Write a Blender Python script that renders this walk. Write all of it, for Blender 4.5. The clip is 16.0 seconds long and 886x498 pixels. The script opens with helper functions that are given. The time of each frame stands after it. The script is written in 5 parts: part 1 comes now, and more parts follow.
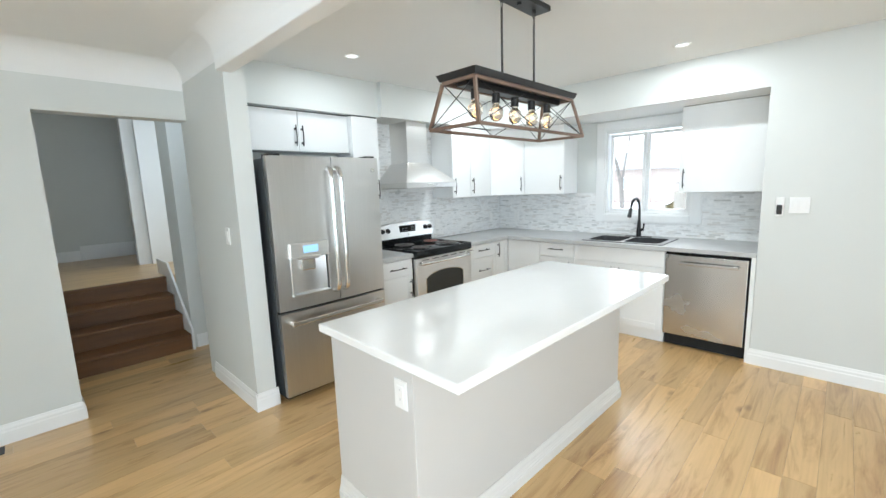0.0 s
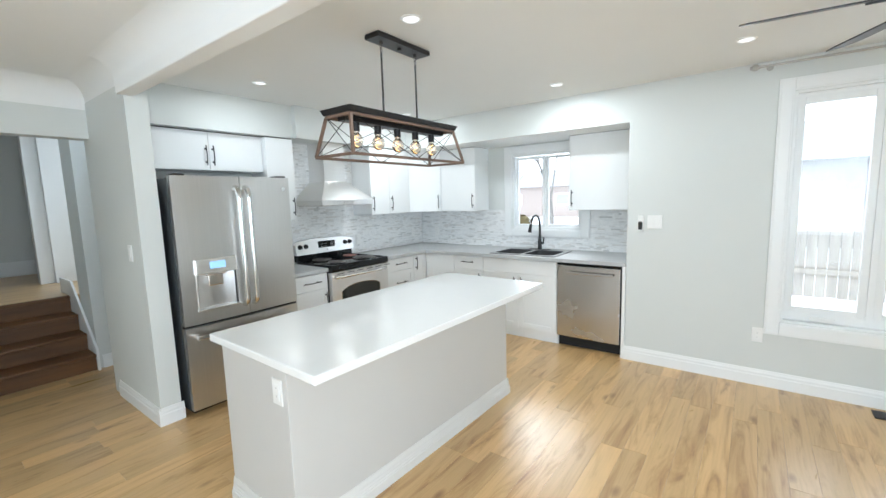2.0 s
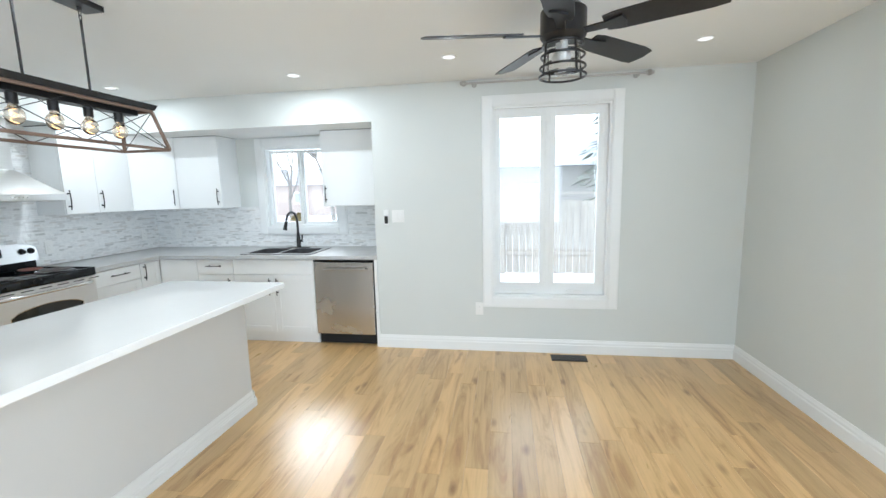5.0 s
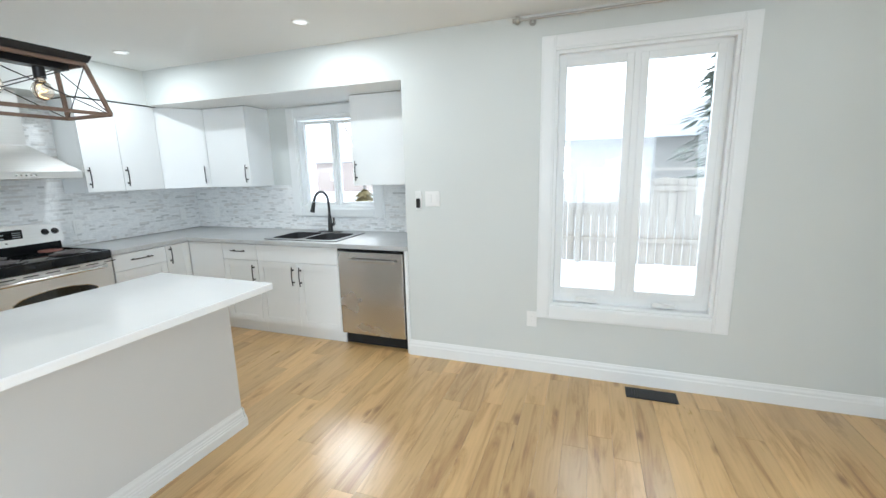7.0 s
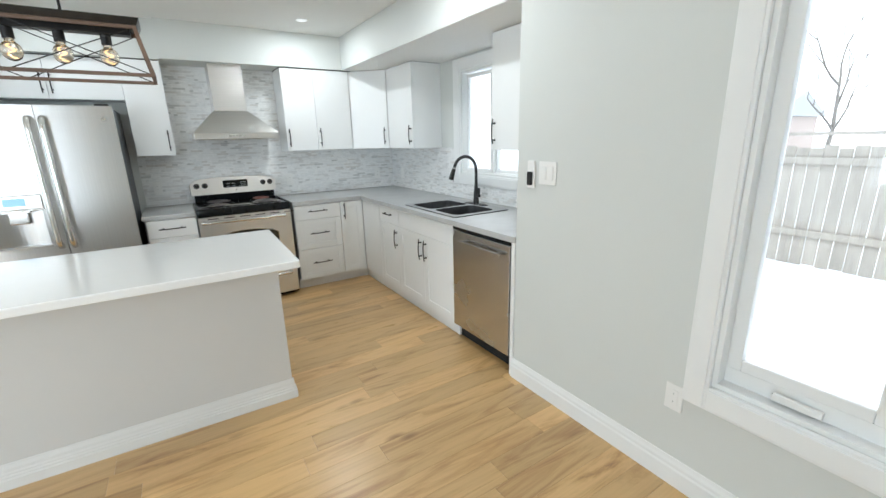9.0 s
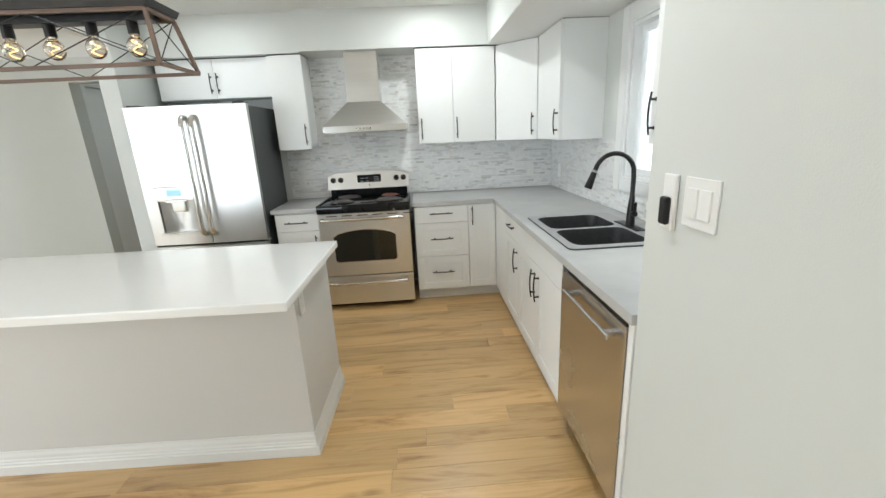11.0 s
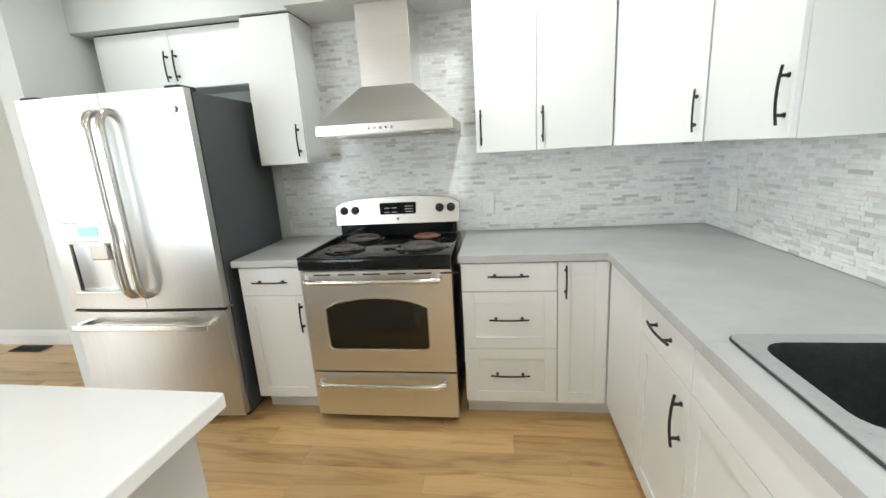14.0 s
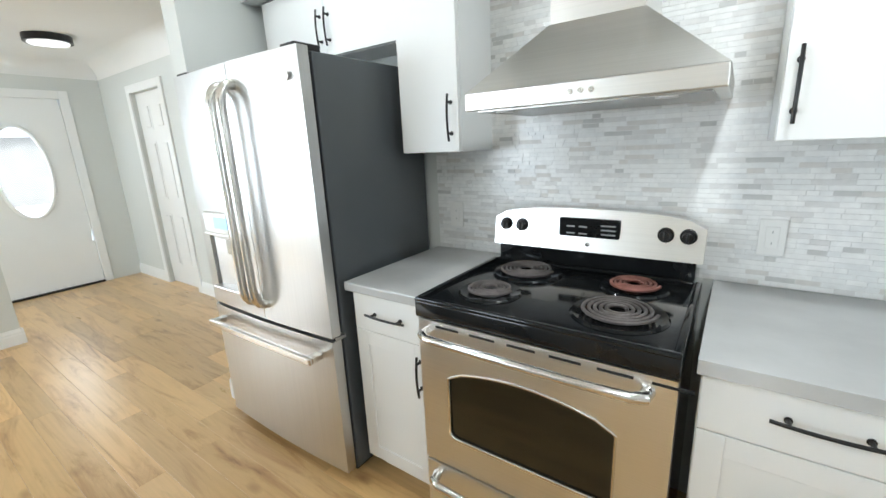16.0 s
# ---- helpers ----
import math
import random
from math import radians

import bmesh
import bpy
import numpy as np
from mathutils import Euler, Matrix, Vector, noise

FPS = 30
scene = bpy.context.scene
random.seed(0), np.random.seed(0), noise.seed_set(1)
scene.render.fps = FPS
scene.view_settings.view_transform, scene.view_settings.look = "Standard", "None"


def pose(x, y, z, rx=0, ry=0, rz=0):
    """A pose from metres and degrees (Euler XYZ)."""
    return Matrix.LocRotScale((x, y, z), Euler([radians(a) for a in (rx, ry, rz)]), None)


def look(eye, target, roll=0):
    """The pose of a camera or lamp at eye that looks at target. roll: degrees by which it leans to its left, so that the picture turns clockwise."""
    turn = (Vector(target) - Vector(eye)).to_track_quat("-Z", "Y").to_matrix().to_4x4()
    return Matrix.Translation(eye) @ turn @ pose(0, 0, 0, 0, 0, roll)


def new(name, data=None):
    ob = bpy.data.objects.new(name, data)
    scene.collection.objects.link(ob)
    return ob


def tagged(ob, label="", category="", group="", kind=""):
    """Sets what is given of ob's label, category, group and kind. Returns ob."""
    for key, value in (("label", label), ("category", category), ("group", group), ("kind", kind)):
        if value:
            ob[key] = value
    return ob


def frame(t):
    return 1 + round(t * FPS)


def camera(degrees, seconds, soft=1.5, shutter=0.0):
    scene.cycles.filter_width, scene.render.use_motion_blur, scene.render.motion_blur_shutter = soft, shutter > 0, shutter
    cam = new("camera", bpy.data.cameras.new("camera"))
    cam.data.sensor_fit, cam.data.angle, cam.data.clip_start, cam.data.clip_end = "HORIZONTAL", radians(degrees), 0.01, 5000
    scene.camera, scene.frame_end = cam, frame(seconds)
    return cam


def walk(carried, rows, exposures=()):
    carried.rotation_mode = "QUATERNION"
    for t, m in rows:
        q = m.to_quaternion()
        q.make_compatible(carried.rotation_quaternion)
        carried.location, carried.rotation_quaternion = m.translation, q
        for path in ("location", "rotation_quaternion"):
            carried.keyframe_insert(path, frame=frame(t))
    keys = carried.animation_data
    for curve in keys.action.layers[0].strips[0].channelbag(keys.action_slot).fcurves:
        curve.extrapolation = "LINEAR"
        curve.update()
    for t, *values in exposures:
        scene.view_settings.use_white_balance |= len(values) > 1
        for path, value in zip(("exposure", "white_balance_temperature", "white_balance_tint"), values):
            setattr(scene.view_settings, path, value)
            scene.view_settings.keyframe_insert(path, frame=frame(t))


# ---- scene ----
cam = camera(94.1, 16.0)
PATH = [
    (0, (-0.12, 0.121, 1.489), (1.293, 1.503, 1.186), -2.0),
    (0.5, (-0.172, -0.014, 1.493), (1.342, 1.261, 1.204), -2.2),
    (1, (-0.247, -0.147, 1.493), (1.327, 1.055, 1.214), -1.9),
    (1.5, (-0.215, -0.241, 1.507), (1.373, 0.948, 1.25), -1.8),
    (2, (-0.102, -0.318, 1.515), (1.482, 0.879, 1.271), -1.7),
    (2.5, (-0.017, -0.377, 1.508), (1.622, 0.743, 1.263), -1.4),
    (3, (0.028, -0.42, 1.511), (1.768, 0.533, 1.259), -1.2),
    (3.5, (0.054, -0.461, 1.504), (1.897, 0.274, 1.252), -1.2),
    (4, (0.063, -0.487, 1.504), (1.979, 0.022, 1.241), -1.3),
    (4.5, (0.059, -0.581, 1.498), (2.006, -0.217, 1.223), -1.3),
    (4.7, (0.066, -0.604, 1.49), (2.023, -0.305, 1.212), -1.3),
    (6.8, (0.791, -0.679, 1.469), (2.7, -0.207, 1.108), -1.6),
    (7, (0.925, -0.747, 1.479), (2.773, -0.085, 1.097), -1.4),
    (7.5, (1.227, -0.846, 1.47), (2.957, 0.062, 1.041), -1.0),
    (8, (1.564, -0.927, 1.463), (3.155, 0.192, 0.994), -2.0),
    (8.5, (1.915, -1.056, 1.451), (3.261, 0.344, 0.974), -2.4),
    (9, (2.227, -1.123, 1.448), (3.262, 0.507, 0.925), -1.4),
    (9.5, (2.533, -1.011, 1.423), (3.291, 0.753, 0.863), -0.2),
    (10, (2.78, -0.906, 1.466), (3.267, 0.952, 0.91), -1.6),
    (10.2, (2.87, -0.862, 1.462), (3.202, 1.031, 0.911), -0.8),
    (12.3, (3.389, 0.147, 1.372), (3.408, 2.073, 0.835), -3.3),
    (12.5, (3.37, 0.217, 1.356), (3.397, 2.152, 0.849), -3.0),
    (13, (3.326, 0.483, 1.354), (3.383, 2.426, 0.88), -2.8),
    (13.5, (3.289, 0.743, 1.358), (3.301, 2.686, 0.886), -3.4),
    (14, (3.303, 1.013, 1.375), (3.032, 2.94, 0.914), -3.4),
    (14.5, (3.293, 1.25, 1.39), (2.778, 3.12, 0.904), -3.5),
    (15, (3.215, 1.492, 1.385), (2.566, 3.318, 0.89), -2.7),
    (15.5, (3.161, 1.7, 1.369), (2.286, 3.431, 0.882), -2.5),
    (16, (3.134, 1.882, 1.383), (2.006, 3.458, 0.891), -2.7),
]
walk(cam, [(t, look(eye, target, roll)) for t, eye, target, roll in PATH],
     [(0.0, 0.80, 5750.0, 5.0), (3.0, 0.64, 5600.0, 5.0), (4.7, 0.68, 5550.0, 5.0), (9.0, 0.50, 5800.0, 5.0), (12.5, 0.66, 6200.0, 6.0), (14.0, 0.82, 6200.0, 6.0), (16.0, 0.98, 5850.0, 5.0)])

# ---- light ----
world = bpy.data.worlds.new("sky")
scene.world = world
world.use_nodes = True
_wn = world.node_tree
_sky = _wn.nodes.new("ShaderNodeTexSky")
_sky.sky_type = "NISHITA"
_sky.sun_disc = False
_sky.sun_elevation, _sky.sun_rotation = radians(32), radians(60)
_sky.dust_density, _sky.air_density = 5.0, 1.0
_mixw = _wn.nodes.new("ShaderNodeMixRGB")
_mixw.inputs[0].default_value = 0.85
_mixw.inputs[2].default_value = (17.0, 17.5, 18.0, 1)
_wn.links.new(_sky.outputs[0], _mixw.inputs[1])
_wn.links.new(_mixw.outputs[0], _wn.nodes["Background"].inputs[0])
_wn.nodes["Background"].inputs[1].default_value = 0.14

SUN_STRENGTH = 0.6
sun = new("sun", bpy.data.lights.new("sun", "SUN"))
sun.data.energy, sun.data.angle, sun.data.color = SUN_STRENGTH, radians(15), (1.0, 0.97, 0.93)
sun.matrix_world = look((20, 12, 16), (0, 0, 0))


def area(name, eye, target, w, h, watts, colour=(1, 1, 1), shape="RECTANGLE"):
    lamp = new(name, bpy.data.lights.new(name, "AREA"))
    lamp.data.shape, lamp.data.size, lamp.data.size_y = shape, w, h
    lamp.data.energy, lamp.data.color = watts, colour
    lamp.matrix_world = look(eye, target)
    return lamp


# ---- plan (metres) ----
XW = 3.80      # dining wall
XK = 4.47      # sink wall
YS = 3.50      # stove wall
YA = 0.575     # end of the kitchen recess
YB = -2.56     # wall across the dining end
XF = -2.85     # front-door wall
YH = 3.74      # hall wall with closet and stair opening
ZC = 2.42      # ceiling
ZS = 2.12      # underside of the dropped soffits
CT = 0.892     # counter top
T = 0.14

# sky light at the living-room window openings
DAY = (0.95, 0.98, 1.0)
area("daylight_front_window", (XF - 0.2, -0.7, 1.40), (3, -0.7, 1.2), 2.5, 1.5, 36, DAY)
area("daylight_end_window", (-0.7, YB - 0.2, 1.35), (0.4, 3, 1.1), 2.3, 1.6, 34, DAY)
# fill lamp added for the upper hall; the wall there has no window
area("upper_hall_fill", (2.42, 5.7, 1.9), (0, 5.9, 1.2), 0.8, 1.0, 13, DAY)

# ---- materials ----


def nodes_of(name):
    m = bpy.data.materials.new(name)
    m.use_nodes = True
    return m, m.node_tree, m.node_tree.nodes["Principled BSDF"]


def add(nt, kind, **values):
    n = nt.nodes.new("ShaderNode" + kind)
    for k, v in values.items():
        n.inputs[k].default_value = v
    return n


def coords(nt, scale=(1, 1, 1)):
    g = nt.nodes.new("ShaderNodeNewGeometry")
    mp = nt.nodes.new("ShaderNodeMapping")
    mp.inputs["Scale"].default_value = scale
    nt.links.new(g.outputs["Position"], mp.inputs["Vector"])
    return mp.outputs["Vector"]


def ramp(nt, source, stops):
    r = nt.nodes.new("ShaderNodeValToRGB")
    e = r.color_ramp.elements
    while len(e) < len(stops):
        e.new(0.5)
    for el, (p, c) in zip(e, stops):
        el.position, el.color = p, (*c, 1)
    nt.links.new(source, r.inputs[0])
    return r.outputs[0]


def surface(name, base, rough=0.5, metal=0.0, vary=0.04, scale=6.0, stretch=(1, 1, 1), bump=0.02, bump_scale=180.0, coat=0.0, rough_vary=0.06):
    """A plain surface with broad stains, fine relief and uneven gloss."""
    m, nt, p = nodes_of(name)
    v = coords(nt, stretch)
    broad = add(nt, "TexNoise", Scale=scale, Detail=5.0, Roughness=0.6)
    nt.links.new(v, broad.inputs["Vector"])
    lo = tuple(max(0.0, c * (1 - vary)) for c in base)
    hi = tuple(min(1.0, c * (1 + vary)) for c in base)
    nt.links.new(ramp(nt, broad.outputs[0], [(0.3, lo), (0.7, hi)]), p.inputs["Base Color"])
    mr = nt.nodes.new("ShaderNodeMapRange")
    mr.inputs[3].default_value, mr.inputs[4].default_value = max(0.02, rough - rough_vary), min(1, rough + rough_vary)
    nt.links.new(broad.outputs[0], mr.inputs[0])
    nt.links.new(mr.outputs[0], p.inputs["Roughness"])
    p.inputs["Metallic"].default_value = metal
    p.inputs["Coat Weight"].default_value = coat
    fine = add(nt, "TexNoise", Scale=bump_scale, Detail=3.0)
    nt.links.new(v, fine.inputs["Vector"])
    b = add(nt, "Bump", Strength=min(1.0, bump * 10), Distance=0.002)
    nt.links.new(fine.outputs[0], b.inputs["Height"])
    nt.links.new(b.outputs[0], p.inputs["Normal"])
    return m


def floor_wood(name, dark, mid, light, rough=0.29, along="x"):
    """Printed laminate: grain along the plank, knots, each plank its own tone."""
    m, nt, p = nodes_of(name)
    info = nt.nodes.new("ShaderNodeObjectInfo")
    g = nt.nodes.new("ShaderNodeNewGeometry")
    shift = nt.nodes.new("ShaderNodeVectorMath")
    shift.operation = "MULTIPLY_ADD"
    nt.links.new(info.outputs["Random"], shift.inputs[0])
    shift.inputs[1].default_value = (37, 19, 11)
    nt.links.new(g.outputs["Position"], shift.inputs[2])
    mp = nt.nodes.new("ShaderNodeMapping")
    mp.inputs["Scale"].default_value = (0.95, 7.0, 7.0) if along == "x" else (7.0, 0.95, 7.0)
    nt.links.new(shift.outputs[0], mp.inputs[0])
    grain = add(nt, "TexNoise", Scale=1.6, Detail=7.0, Roughness=0.62, Distortion=1.1)
    nt.links.new(mp.outputs[0], grain.inputs["Vector"])
    mp2 = nt.nodes.new("ShaderNodeMapping")
    mp2.inputs["Scale"].default_value = (1.1, 55, 55) if along == "x" else (55, 1.1, 55)
    nt.links.new(shift.outputs[0], mp2.inputs[0])
    fibre = add(nt, "TexNoise", Scale=1.5, Detail=4.0)
    nt.links.new(mp2.outputs[0], fibre.inputs["Vector"])
    col = ramp(nt, grain.outputs[0], [(0.25, dark), (0.37, mid), (0.50, light), (0.62, tuple(c * 1.05 for c in light)), (0.78, tuple(c * 0.8 for c in light))])
    # knots
    mp3 = nt.nodes.new("ShaderNodeMapping")
    mp3.inputs["Scale"].default_value = (1.5, 3.4, 3.4) if along == "x" else (3.4, 1.5, 3.4)
    nt.links.new(shift.outputs[0], mp3.inputs[0])
    vor = add(nt, "TexVoronoi", Scale=1.4)
    nt.links.new(mp3.outputs[0], vor.inputs["Vector"])
    kn = ramp(nt, vor.outputs["Distance"], [(0.03, (0.38, 0.27, 0.19)), (0.14, (1, 1, 1))])
    mul = nt.nodes.new("ShaderNodeMixRGB")
    mul.blend_type = "MULTIPLY"
    mul.inputs[0].default_value = 0.75
    nt.links.new(col, mul.inputs[1])
    nt.links.new(kn, mul.inputs[2])
    fm = nt.nodes.new("ShaderNodeMixRGB")
    fm.blend_type = "MULTIPLY"
    fm.inputs[0].default_value = 0.32
    nt.links.new(mul.outputs[0], fm.inputs[1])
    nt.links.new(ramp(nt, fibre.outputs[0], [(0.3, (0.72, 0.68, 0.62)), (0.6, (1, 1, 1))]), fm.inputs[2])
    hsv = nt.nodes.new("ShaderNodeHueSaturation")
    vr = nt.nodes.new("ShaderNodeMapRange")
    vr.inputs[3].default_value, vr.inputs[4].default_value = 0.80, 1.13
    nt.links.new(info.outputs["Random"], vr.inputs[0])
    nt.links.new(vr.outputs[0], hsv.inputs["Value"])
    nt.links.new(fm.outputs[0], hsv.inputs["Color"])
    nt.links.new(hsv.outputs[0], p.inputs["Base Color"])
    rr = nt.nodes.new("ShaderNodeMapRange")
    rr.inputs[3].default_value, rr.inputs[4].default_value = rough + 0.08, rough - 0.06
    nt.links.new(grain.outputs[0], rr.inputs[0])
    nt.links.new(rr.outputs[0], p.inputs["Roughness"])
    p.inputs["Coat Weight"].default_value = 0.6
    p.inputs["Coat Roughness"].default_value = 0.33
    b = add(nt, "Bump", Strength=0.12, Distance=0.001)
    nt.links.new(fibre.outputs[0], b.inputs["Height"])
    nt.links.new(b.outputs[0], p.inputs["Normal"])
    return m


def brushed(name, base, rough, axis="z", strength=0.05):
    """Brushed stainless steel with streaks along one axis."""
    m, nt, p = nodes_of(name)
    sc = {"x": (2, 260, 260), "y": (260, 2, 260), "z": (260, 260, 2)}[axis]
    v = coords(nt, sc)
    n = add(nt, "TexNoise", Scale=1.0, Detail=3.0)
    nt.links.new(v, n.inputs["Vector"])
    nt.links.new(ramp(nt, n.outputs[0], [(0.2, tuple(c * 0.9 for c in base)), (0.8, base)]), p.inputs["Base Color"])
    v2 = coords(nt)
    n2 = add(nt, "TexNoise", Scale=3.5, Detail=3.0)
    nt.links.new(v2, n2.inputs["Vector"])
    mr = nt.nodes.new("ShaderNodeMapRange")
    mr.inputs[3].default_value, mr.inputs[4].default_value = rough - 0.05, rough + 0.07
    nt.links.new(n2.outputs[0], mr.inputs[0])
    nt.links.new(mr.outputs[0], p.inputs["Roughness"])
    p.inputs["Metallic"].default_value = 1.0
    addh = nt.nodes.new("ShaderNodeMath")
    addh.operation = "MULTIPLY_ADD"
    addh.inputs[1].default_value = 6.0
    nt.links.new(n2.outputs[0], addh.inputs[0])
    nt.links.new(n.outputs[0], addh.inputs[2])
    b = add(nt, "Bump", Strength=strength, Distance=0.002)
    nt.links.new(addh.outputs[0], b.inputs["Height"])
    nt.links.new(b.outputs[0], p.inputs["Normal"])
    return m


def clear(name, rough=0.0, tint=(1, 1, 1)):
    m, nt, p = nodes_of(name)
    p.inputs["Base Color"].default_value = (*tint, 1)
    p.inputs["Transmission Weight"].default_value = 1.0
    p.inputs["Roughness"].default_value = rough
    p.inputs["IOR"].default_value = 1.45
    return m


def glowing(name, colour, strength):
    m, nt, p = nodes_of(name)
    p.inputs["Base Color"].default_value = (*colour, 1)
    p.inputs["Emission Color"].default_value = (*colour, 1)
    p.inputs["Emission Strength"].default_value = strength
    return m


M_WALL = surface("wall_paint", (0.66, 0.68, 0.655), 0.55, vary=0.015, scale=1.2, bump=0.02, bump_scale=260)
M_CEIL = surface("ceiling_paint", (0.84, 0.845, 0.83), 0.75, vary=0.012, scale=1.0, bump=0.03, bump_scale=160)
M_TRIM = surface("trim_paint", (0.83, 0.84, 0.83), 0.32, vary=0.012, scale=3, bump=0.008)
M_CAB = surface("cabinet_white", (0.83, 0.84, 0.83), 0.33, vary=0.01, scale=2.5, bump=0.006)
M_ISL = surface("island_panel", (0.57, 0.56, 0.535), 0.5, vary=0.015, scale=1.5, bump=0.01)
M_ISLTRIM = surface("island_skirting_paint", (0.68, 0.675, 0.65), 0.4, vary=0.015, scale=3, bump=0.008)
M_QUARTZ = surface("white_quartz", (0.86, 0.865, 0.85), 0.12, vary=0.008, scale=9, bump=0.0005, coat=0.3, rough_vary=0.03)
M_LAMI = surface("grey_laminate", (0.48, 0.485, 0.48), 0.36, vary=0.10, scale=4.0, stretch=(1, 1.3, 1), bump=0.006, bump_scale=140, rough_vary=0.015)
M_STEEL = brushed("stainless_vertical", (0.64, 0.635, 0.62), 0.31, "z", 0.03)
M_STEELH = brushed("stainless_horizontal", (0.78, 0.77, 0.75), 0.3, "x", 0.03)
M_STEELY = brushed("stainless_dishwasher", (0.62, 0.61, 0.595), 0.25, "y", 0.03)
M_CHROME = brushed("polished_handle", (0.74, 0.73, 0.70), 0.16, "z", 0.01)
M_BLACK = surface("black_metal", (0.018, 0.017, 0.017), 0.36, metal=0.3, vary=0.3, scale=30, bump=0.01)
M_ENAMEL = surface("black_enamel", (0.008, 0.009, 0.010), 0.10, vary=0.2, scale=8, bump=0.001, rough_vary=0.04)
M_DARK = surface("dark_void", (0.012, 0.012, 0.012), 0.8, vary=0.2)
M_FRSIDE = surface("fridge_side_grey", (0.075, 0.083, 0.088), 0.42, vary=0.08, scale=3, bump=0.03, bump_scale=400)
M_SINK = surface("black_composite", (0.04, 0.041, 0.043), 0.42, vary=0.25, scale=60, bump=0.02, bump_scale=500)
M_SINKRIM = surface("grey_composite_rim", (0.36, 0.365, 0.37), 0.3, vary=0.08, scale=30, bump=0.006, bump_scale=300)
M_ENAMEL.node_tree.nodes["Principled BSDF"].inputs["Specular IOR Level"].default_value = 0.3
M_GLASS = clear("window_glass")
M_OVENGLASS = surface("oven_glass", (0.012, 0.011, 0.006), 0.06, vary=0.2, bump=0.0, rough_vary=0.02)
M_BULB = clear("bulb_glass", 0.0, (1.0, 0.93, 0.82))
M_FILAMENT = glowing("filament", (1.0, 0.62, 0.25), 2.2)
M_COIL = surface("burner_coil", (0.13, 0.115, 0.11), 0.5, metal=0.4, vary=0.3, scale=40)
M_COILRED = surface("burner_coil_rust", (0.26, 0.11, 0.085), 0.55, metal=0.3, vary=0.3, scale=40)
M_RUSTIC = surface("brown_wood_frame", (0.16, 0.105, 0.075), 0.6, vary=0.35, scale=14, stretch=(0.2, 1, 1), bump=0.05, bump_scale=120)
M_PLATE = surface("white_plastic", (0.83, 0.83, 0.81), 0.3, vary=0.01, bump=0.002)
M_LENS = glowing("lamp_lens", (1.0, 0.98, 0.95), 0.5)
M_STAIR = surface("stained_stair_wood", (0.12, 0.053, 0.015), 0.5, vary=0.3, scale=4, stretch=(0.4, 3, 3), bump=0.02)
M_FLOOR = floor_wood("laminate_oak", (0.28, 0.145, 0.055), (0.50, 0.295, 0.112), (0.64, 0.42, 0.18))
M_NICKEL = surface("brushed_nickel", (0.45, 0.44, 0.42), 0.32, metal=1.0, vary=0.06)
M_DISPLAY = glowing("lit_display", (0.35, 0.60, 0.90), 0.35)
M_PRINT = surface("panel_print", (0.35, 0.36, 0.36), 0.4)
M_SNOW = surface("snow", (0.86, 0.88, 0.9), 0.7, vary=0.04, scale=0.8, bump=0.1, bump_scale=8)
M_FENCE = surface("weathered_cedar", (0.33, 0.30, 0.26), 0.85, vary=0.18, scale=3, stretch=(4, 4, 0.5), bump=0.06, bump_scale=60)
M_BRICK = surface("red_brick", (0.40, 0.33, 0.29), 0.9, vary=0.25, scale=10, bump=0.08, bump_scale=40)
M_SIDING = surface("house_siding", (0.26, 0.245, 0.225), 0.8, vary=0.1, scale=2)
M_ROOF = surface("snowy_roof", (0.34, 0.35, 0.36), 0.8, vary=0.08, scale=1.5)
M_BARK = surface("bark", (0.20, 0.18, 0.16), 0.9, vary=0.3, scale=15, bump=0.1, bump_scale=50)
M_NEEDLE = surface("evergreen", (0.17, 0.19, 0.155), 0.7, vary=0.4, scale=10)
M_HEDGE = surface("dry_hedge", (0.22, 0.17, 0.07), 0.8, vary=0.3, scale=10)
M_GROUT = surface("grout", (0.76, 0.76, 0.75), 0.85, vary=0.05, scale=30)
M_TILE = [surface("mosaic_" + n, c, r, vary=0.06, scale=40, bump=0.003) for n, c, r in (
    ("white", (0.87, 0.875, 0.865), 0.2), ("pearl", (0.82, 0.83, 0.825), 0.14), ("pale", (0.75, 0.75, 0.74), 0.2),
    ("grey", (0.57, 0.575, 0.565), 0.3), ("sand", (0.68, 0.665, 0.64), 0.35))]

# ---- builders ----


